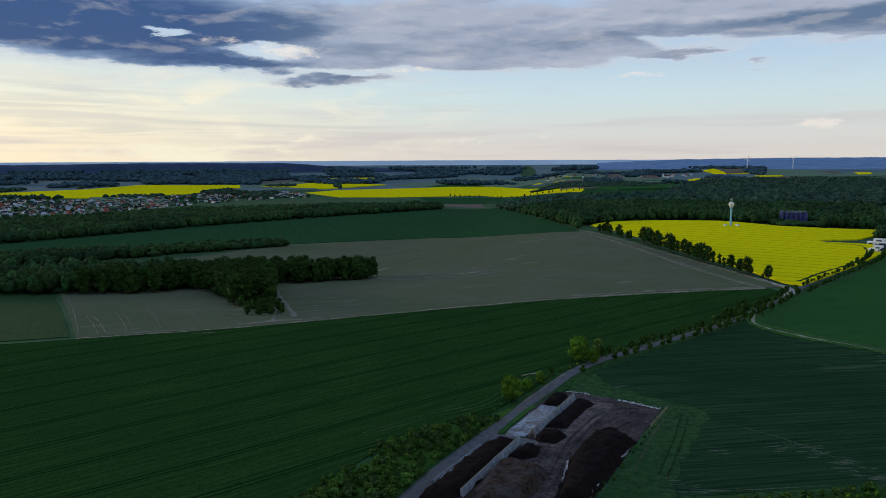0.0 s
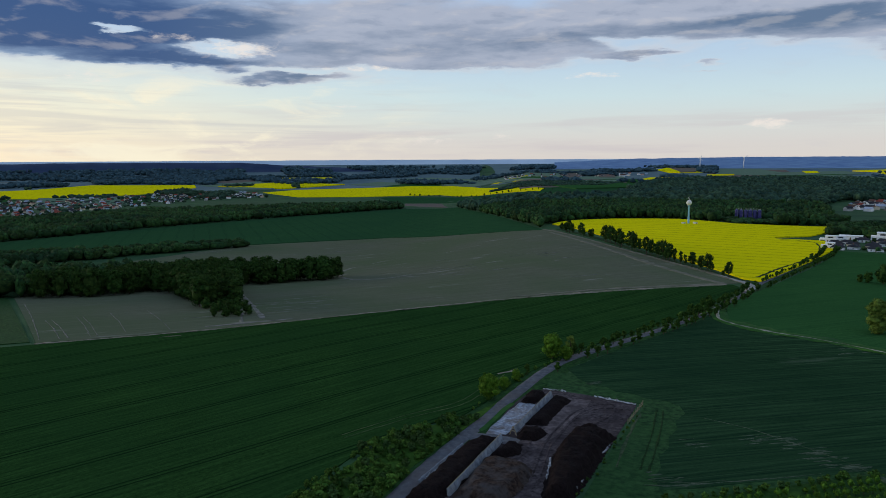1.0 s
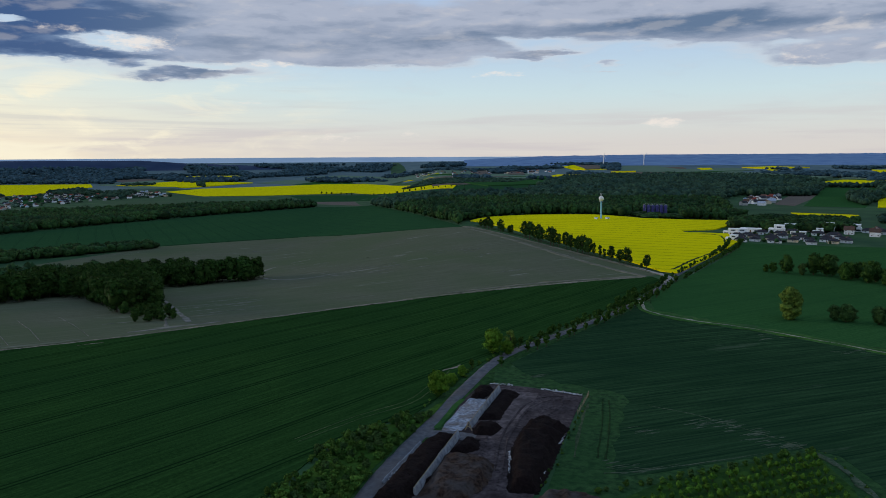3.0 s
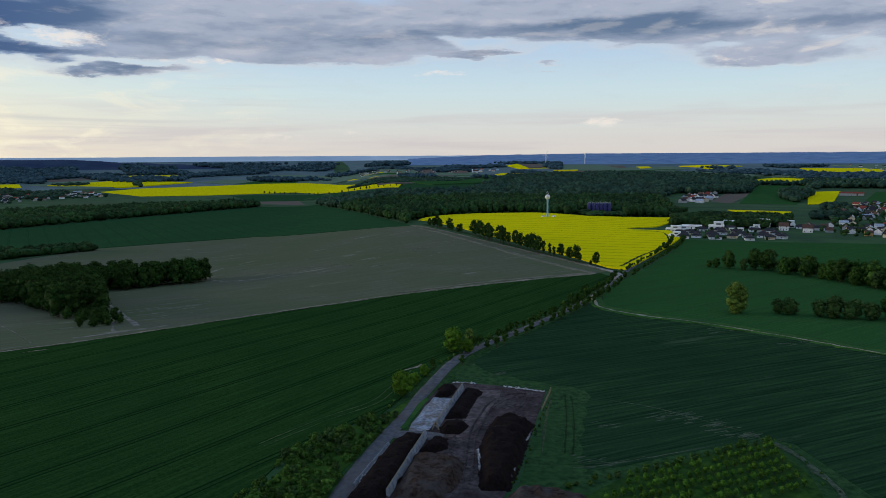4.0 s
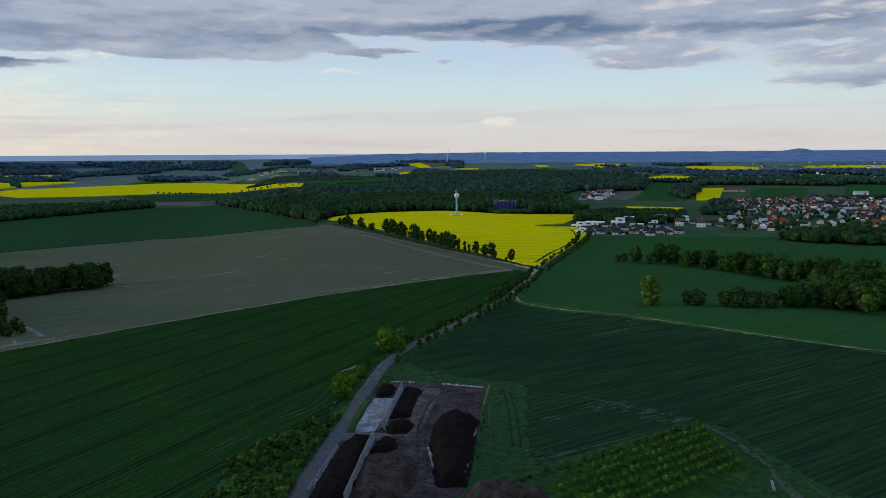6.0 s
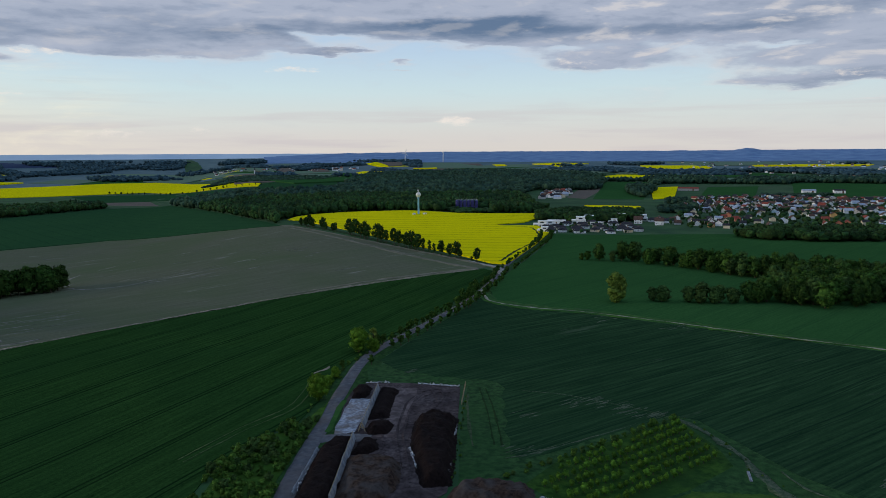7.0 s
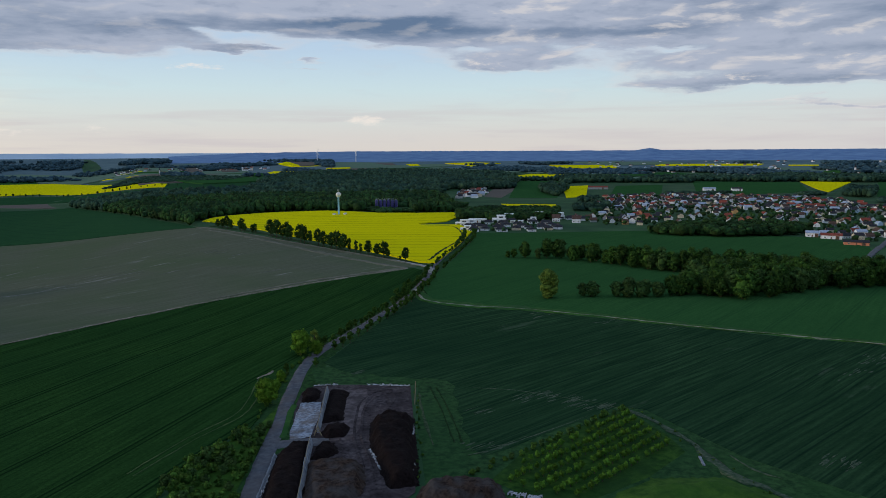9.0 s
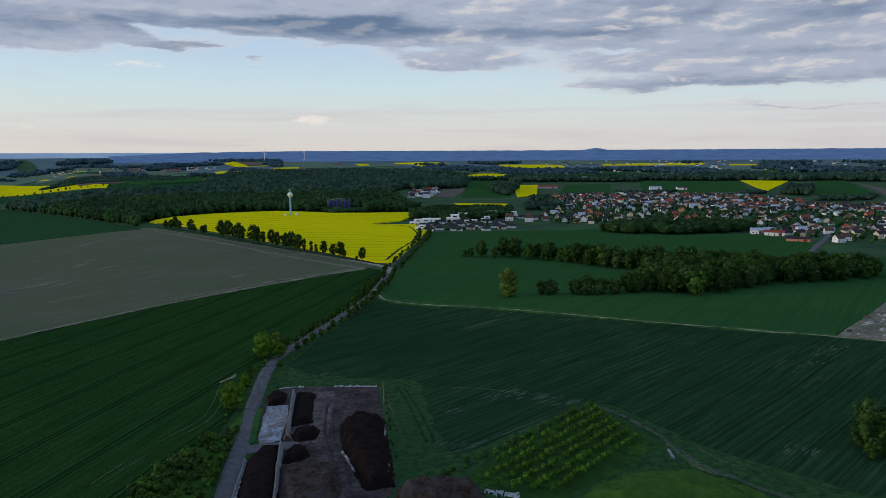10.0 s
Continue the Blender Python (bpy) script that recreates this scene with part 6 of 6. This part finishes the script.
# ---- silos ----
for i in range(6):
    s = (i - 2.5) * 5.9
    ob = tagged(new("silo"), "dark violet-blue steel silo in a row at the wood", "silo", "row of silos")
    ob.matrix_basis = stand(SILO[0] + 0.9 * s, SILO[1] - 0.436 * s, 1, i * 0.3)
    bm = bmesh.new()
    lathe(bm, [(2.5, -1), (2.5, 0.0)] + [(2.5 + 0.04 * (k % 2), 0.5 + k * 0.8) for k in range(18)], 20)
    part("shell", bm, M_SILO, ob)
    bm = bmesh.new()
    lathe(bm, [(2.65, 14.1), (2.65, 14.25), (0.5, 15.3), (0.5, 15.8)], 20)
    part("roof", bm, M_SILO, ob)
    bm = bmesh.new()
    lathe(bm, [(0.1, 0), (0.1, 14.4)], 5, 0, -2.75)
    part("pipe", bm, M_STEEL, ob)
walkway = tagged(new("silo_walkway"), "steel walkway across the tops of the silos", "walkway")
walkway.matrix_basis = stand(SILO[0], SILO[1], 1, math.atan2(-0.436, 0.9))
boxed("deck", (-17, 17, -0.5, 0.5, 15.85, 16.0), M_STEEL, walkway)
for k in range(18):
    boxed("railing_post", (-17 + k * 2 - 0.05, -17 + k * 2 + 0.05, 0.42, 0.5, 16.0, 17.0), M_STEEL, walkway)
boxed("railing", (-17, 17, 0.42, 0.5, 17.0, 17.08), M_STEEL, walkway)


# ---- wind turbines ----
def turbine(az, d, hub, spin):
    ob = tagged(new("wind_turbine"), "white three-bladed wind turbine far on the hills", "wind turbine", "wind turbines on the hills")
    x, y = d * math.sin(radians(az)), d * math.cos(radians(az))
    ob.matrix_basis = stand(x, y, 1, -radians(az) + 0.25)
    bm = bmesh.new()
    lathe(bm, [(2.6, -4), (1.5, hub)], 12)
    smooth_part(part("tower", bm, M_TURB, ob))
    boxed("nacelle", (-1.8, 1.8, -3, 7, hub - 0.5, hub + 3.2), M_TURB, ob)
    bm = bmesh.new()
    lathe(bm, [(1.8, -1.8), (1.8, 1.8)], 10)
    bmesh.ops.rotate(bm, verts=bm.verts[:], matrix=Matrix.Rotation(1.5708, 3, "X"))
    bmesh.ops.translate(bm, verts=bm.verts[:], vec=(0, -4.5, hub + 1.4))
    part("hub", bm, M_TURB, ob)
    for k in range(3):
        bm = bmesh.new()
        v = [bm.verts.new(p) for p in ((-0.9, 0, 1), (0.9, 0, 1), (1.4, 0, 5), (0.4, 0, 21), (-0.3, 0, 21), (-1.0, 0, 5))]
        f = bm.faces.new(v)
        ext = bmesh.ops.extrude_face_region(bm, geom=[f])["geom"]
        bmesh.ops.translate(bm, verts=[g for g in ext if isinstance(g, bmesh.types.BMVert)], vec=(0, 0.6, 0))
        bmesh.ops.rotate(bm, verts=bm.verts[:], matrix=Matrix.Rotation(spin + k * 2.0944, 3, "Y"))
        bmesh.ops.translate(bm, verts=bm.verts[:], vec=(0, -5, hub + 1.4))
        bmesh.ops.recalc_face_normals(bm, faces=bm.faces[:])
        part("blade", bm, M_TURB, ob)


turbine(22.75, 4000, 52, 0.35)
turbine(25.75, 4050, 52, 0.9)


# ---- the compost yard ----
YARD = [(-6, 167), (2, 184), (11, 200), (17, 205), (19, 209), (30, 234), (38, 247), (45, 251), (58, 243), (72, 231), (62, 213), (52, 195), (42, 178), (31, 160), (14, 152), (0, 148), (-14, 152)]
draped("yard", YARD, 0.14, M_YARD, "muddy brown compost yard with wheel marks", "yard", 6)
draped("slab", [(18.3, 208.6), (21, 207.4), (24.3, 207.4), (28.0, 213.5), (33, 221), (38.9, 233), (36, 235.5), (33, 236.2), (30.5, 231.5), (28.2, 228.2), (24, 220), (20.6, 214.4)], 0.24, M_SLAB, "pale wet concrete slab in the yard", "slab", 4)


M_DRY = colour_mat("dry_yard_dirt", (0.072, 0.060, 0.062), (0.165, 0.135, 0.138), 0.6, 0.95, 0.5, 3.0, big=(0.05, 0.04, 0.042), big_scale=0.2, big_amount=0.8)
draped("dry_patch", [(27, 201), (33, 199), (40, 206), (45, 216), (54, 229), (58, 237), (50, 240), (44, 229), (38, 215), (32, 207)], 0.19, M_DRY, "drier paler middle of the yard", "yard", 5)
for i, pts in enumerate(([(26, 170), (31, 184), (36, 198), (44, 213), (52, 224), (60, 229), (66, 227)], [(24, 170), (29, 185), (34, 199), (42, 214), (50, 226), (58, 232), (65, 232)],
                         [(22, 186), (28, 194), (31, 202), (37, 212)], [(56, 217), (62, 224), (64, 232)], [(53, 214), (59, 222), (61, 233)])):
    ribbon("wheel_mark", pts, [0.6, 0.8, 0.6], 0.235, M_YARD, "dark wheel mark across the yard", "track", 50 + i, 0.15)


def heap(poly, height, mat, label, seed, steep=3.0, cell=0.9):
    """A pile of loose stuff over a plan polygon, steep at its rim and uneven on top."""
    xs, ys = np.array([p[0] for p in poly]), np.array([p[1] for p in poly])
    gx, gy = np.meshgrid(np.arange(xs.min() - 2, xs.max() + 2, cell), np.arange(ys.min() - 2, ys.max() + 2, cell))
    px, py = gx.ravel(), gy.ravel()
    dist = np.full(len(px), 1e9)
    for (x0, y0), (x1, y1) in zip(poly, poly[1:] + poly[:1]):
        ex, ey = x1 - x0, y1 - y0
        t = np.clip(((px - x0) * ex + (py - y0) * ey) / (ex * ex + ey * ey + 1e-9), 0, 1)
        dist = np.minimum(dist, np.hypot(px - x0 - t * ex, py - y0 - t * ey))
    dist = np.where(inside(poly, px, py), dist, -dist)
    rough = np.array([noise.noise((a * 0.35, b * 0.35, seed)) + 0.6 * noise.noise((a * 0.9, b * 0.9, seed + 5)) for a, b in zip(px, py)])
    z = land(px, py) + 0.1 + height * smooth((dist + 0.5 + rough * 0.6) / steep) * (1 + 0.22 * rough) - 0.35 * (dist < -1.0)
    v = np.stack([px, py, z], 1)
    ny, nx = gx.shape
    faces = []
    keep = dist > -1.6
    for j in range(ny - 1):
        for i in range(nx - 1):
            q = (j * nx + i, j * nx + i + 1, (j + 1) * nx + i + 1, (j + 1) * nx + i)
            if all(keep[k] for k in q):
                faces.append(q)
    used = sorted({k for f in faces for k in f})
    remap = {k: i for i, k in enumerate(used)}
    return tagged(mesh_object("compost_mound", v[used], [tuple(remap[k] for k in f) for f in faces], mat, True), label, "heap", "heaps of the yard")


heap([(44, 207), (50, 209), (56, 203), (50, 193), (42, 178), (33, 163), (27, 165), (30, 175), (35, 190), (40, 200)], 3.2, M_COMPOST, "long steep black compost heap", 1, 3.2)
heap([(11, 199), (17, 203), (22, 202), (15, 188), (8, 174), (0, 163), (-6, 167), (3, 184)], 2.6, M_COMPOST, "dark compost heap behind a concrete wall", 2, 2.6)
heap([(16, 190), (23, 187), (28, 181), (22, 169), (14, 162), (5, 166), (10, 178)], 2.4, M_COMPOST_B, "grey-brown crusted compost heap", 3, 3.4)
heap([(23.5, 200), (27.5, 199), (25.5, 192.5), (20.5, 190), (18.5, 192.5)], 1.7, M_COMPOST, "low black compost heap at the wall", 4, 2.0)
heap([(27.8, 208), (33, 211.5), (37, 207.5), (32.5, 201.5), (27.8, 203.5)], 2.0, M_COMPOST, "small dark square compost heap", 5, 2.2)
heap([(31.5, 215.5), (37.5, 214), (45, 228), (51, 237), (46.5, 241.5), (41, 232)], 1.5, M_COMPOST, "low black heap along the wall", 6, 2.2)
heap([(34, 236), (38, 235), (43, 243), (43, 249), (38, 246)], 1.6, M_COMPOST, "small dark heap by the lane", 7, 2.0)
heap([(34, 161), (42, 160), (50, 152), (46, 144), (34, 148), (28, 155)], 2.8, M_COMPOST_B, "rusty brown heap at the yard's end", 8, 3.2)


def wall_run(x0, y0, x1, y1, h, label, coping=True):
    """A retaining wall of leaning concrete panels, each its own piece."""
    ob = tagged(new("yard_wall"), label, "wall")
    ob.matrix_basis = stand(x0, y0, 1, math.atan2(y1 - y0, x1 - x0))
    length = math.hypot(x1 - x0, y1 - y0)
    n = int(length / 2.0)
    for i in range(n):
        bm = bmesh.new()
        a, b = i * length / n + 0.02, (i + 1) * length / n - 0.02
        t = RNG.normal() * 0.06
        p = [(a, 0.0, -0.5), (b, 0.0, -0.5), (b, -1.0, -0.5), (a, -1.0, -0.5), (a, 0.12 + t, h), (b, 0.12 + t, h), (b, -0.14 + t, h), (a, -0.14 + t, h)]
        v = [bm.verts.new(q) for q in p]
        for f in ((0, 1, 2, 3), (7, 6, 5, 4), (0, 4, 5, 1), (1, 5, 6, 2), (2, 6, 7, 3), (3, 7, 4, 0)):
            bm.faces.new([v[k] for k in f])
        bmesh.ops.recalc_face_normals(bm, faces=bm.faces[:])
        part("panel", bm, M_WALLC, ob)
    if coping:
        boxed("coping", (0, length, -0.07, 0.07, h + 0.07, h + 0.14), M_TIMBER, ob)
    return ob


wall_run(27, 209, 45, 242, 2.0, "leaning pale concrete wall beside a dark heap")
wall_run(4, 168, 22, 202.5, 2.0, "leaning pale concrete wall of precast panels")
wall_run(-3, 176, 10.5, 199.5, 0.8, "low pale concrete kerb wall", False)
frame_ob = tagged(new("trestle"), "timber A-frame trestle at the end of the wall", "trestle")
frame_ob.matrix_basis = stand(26.3, 207, 1, 1.06)
for s in (-1, 1):
    bm = bmesh.new()
    lathe(bm, [(0.16, -0.2), (0.14, 3.1)], 6)
    bmesh.ops.rotate(bm, verts=bm.verts[:], matrix=Matrix.Rotation(s * 0.36, 3, "X"))
    bmesh.ops.translate(bm, verts=bm.verts[:], vec=(0, s * 1.1, 0))
    part("leg", bm, M_TIMBER, frame_ob)
boxed("crossbar", (-0.1, 0.1, -0.8, 0.8, 1.3, 1.5), M_TIMBER, frame_ob)

# plastic sheet along the yard's edges
M_BLUE = plain("blue_plastic", (0.10, 0.25, 0.60), 0.5)


def crumpled(x0, y0, x1, y1, w, label, seed, mat=M_SHEET):
    rng = np.random.default_rng(seed)
    n = int(math.hypot(x1 - x0, y1 - y0) / 0.5)
    d = np.array([x1 - x0, y1 - y0]) / math.hypot(x1 - x0, y1 - y0)
    v, f = [], []
    for i in range(n + 1):
        c = np.array([x0, y0]) + d * i * 0.5
        ww = w * rng.uniform(0.35, 1.1)
        for k in range(4):
            o = (k / 3 - 0.5) * ww
            q = c + np.array([-d[1], d[0]]) * o + rng.normal(0, 0.12, 2)
            v.append((q[0], q[1], float(land(*q)) + 0.2 + abs(rng.normal()) * 0.28 * (k in (1, 2))))
            if i and k and rng.uniform() < 0.72:
                j = i * 4 + k
                f.append((j - 1, j, j - 4, j - 5))
    return tagged(mesh_object("plastic_sheet", v, f, mat), label, "sheet", "plastic sheets of the yard")


crumpled(-1.5, 177.5, 11.5, 200.5, 0.9, "torn white sheet along the low kerb", 9)
crumpled(60, 241.5, 72, 231.5, 1.6, "crumpled white plastic sheet at the yard's edge", 1)
crumpled(44, 251, 52, 247, 0.9, "torn white plastic sheet at the yard's corner", 2)
crumpled(53, 197, 47, 188, 0.6, "strip of white plastic beside the heap", 3)
crumpled(41, 177, 36, 169, 0.8, "white plastic scraps beside the heap", 4)
crumpled(34, 189, 30, 175, 0.9, "grey plastic edge of the black heap", 5)
crumpled(49, 147, 54, 140, 3.5, "pile of white plastic by the rusty heap", 6)
crumpled(42.6, 179.6, 41.8, 178.2, 0.9, "scrap of blue plastic", 7, M_BLUE)
fence = tagged(new("fence"), "old timber post and rail fence beside the yard", "fence")
fence.matrix_basis = stand(74, 231, 1, math.atan2(-17, -10.5))
for k in range(9):
    boxed("post", (k * 2.5 - 0.09, k * 2.5 + 0.09, -0.09, 0.09, -0.5, 1.7 + 0.3 * RNG.uniform()), M_TIMBER, fence)
for z in (0.7, 1.3):
    boxed("rail", (0, 20, 0.095, 0.16, z, z + 0.14), M_TIMBER, fence)
culvert = tagged(new("culvert_slab"), "pale concrete slab over a ditch", "slab")
culvert.matrix_basis = stand(102.5, 132.6, 1, 0.85, 0.35)
boxed("slab", (-2.8, 2.8, -0.32, 0.32, -0.5, 0.1), M_WALLC, culvert)
knoll = heap([(66, 131), (84, 133), (98, 124), (101, 108), (92, 92), (70, 88), (56, 108)], 2.2, M_MEADOW, "bright green grassy knoll beside the ditch", 9, 9.0, 1.5)
tagged(knoll, category="knoll", group="knolls")
knoll.name = "grassy_knoll"
M_RUBBLE = colour_mat("pale_rubble", (0.13, 0.13, 0.125), (0.46, 0.45, 0.43), 1.4, 0.95, 0.8, 2.0)
M_SPOIL = colour_mat("brown_spoil", (0.035, 0.028, 0.022), (0.12, 0.095, 0.07), 1.0, 0.95, 0.8, 2.0)
rng_rub = np.random.default_rng(41)
for i in range(22):
    s = i / 21
    x, y, r = 281 + 76 * s + rng_rub.normal() * 3.0, 157 + 12 * s + rng_rub.normal() * 6.0, rng_rub.uniform(0.9, 2.4)
    mound = heap([(x + r * 1.3 * math.cos(t), y + r * 0.9 * math.sin(t)) for t in np.linspace(0, 5.5, 7)], rng_rub.uniform(0.5, 1.3), (M_RUBBLE, M_SPOIL)[i % 3 == 1],
                 ("pale mound of rubble on the gravel lot", "brown mound of spoil on the gravel lot")[i % 3 == 1], 20 + i, 1.6, 0.6)
    tagged(mound, category="rubble mound", group="rubble mounds")
    mound.name = "rubble_mound"

# kinds of house that the village did not need
for kind_set in (HOUSES, BACK_HOUSES, BUNGALOWS, VILLAS):
    for proto in kind_set.protos:
        if proto.name not in kind_set.used:
            for ob in (*proto.children_recursive, proto):
                bpy.data.objects.remove(ob)
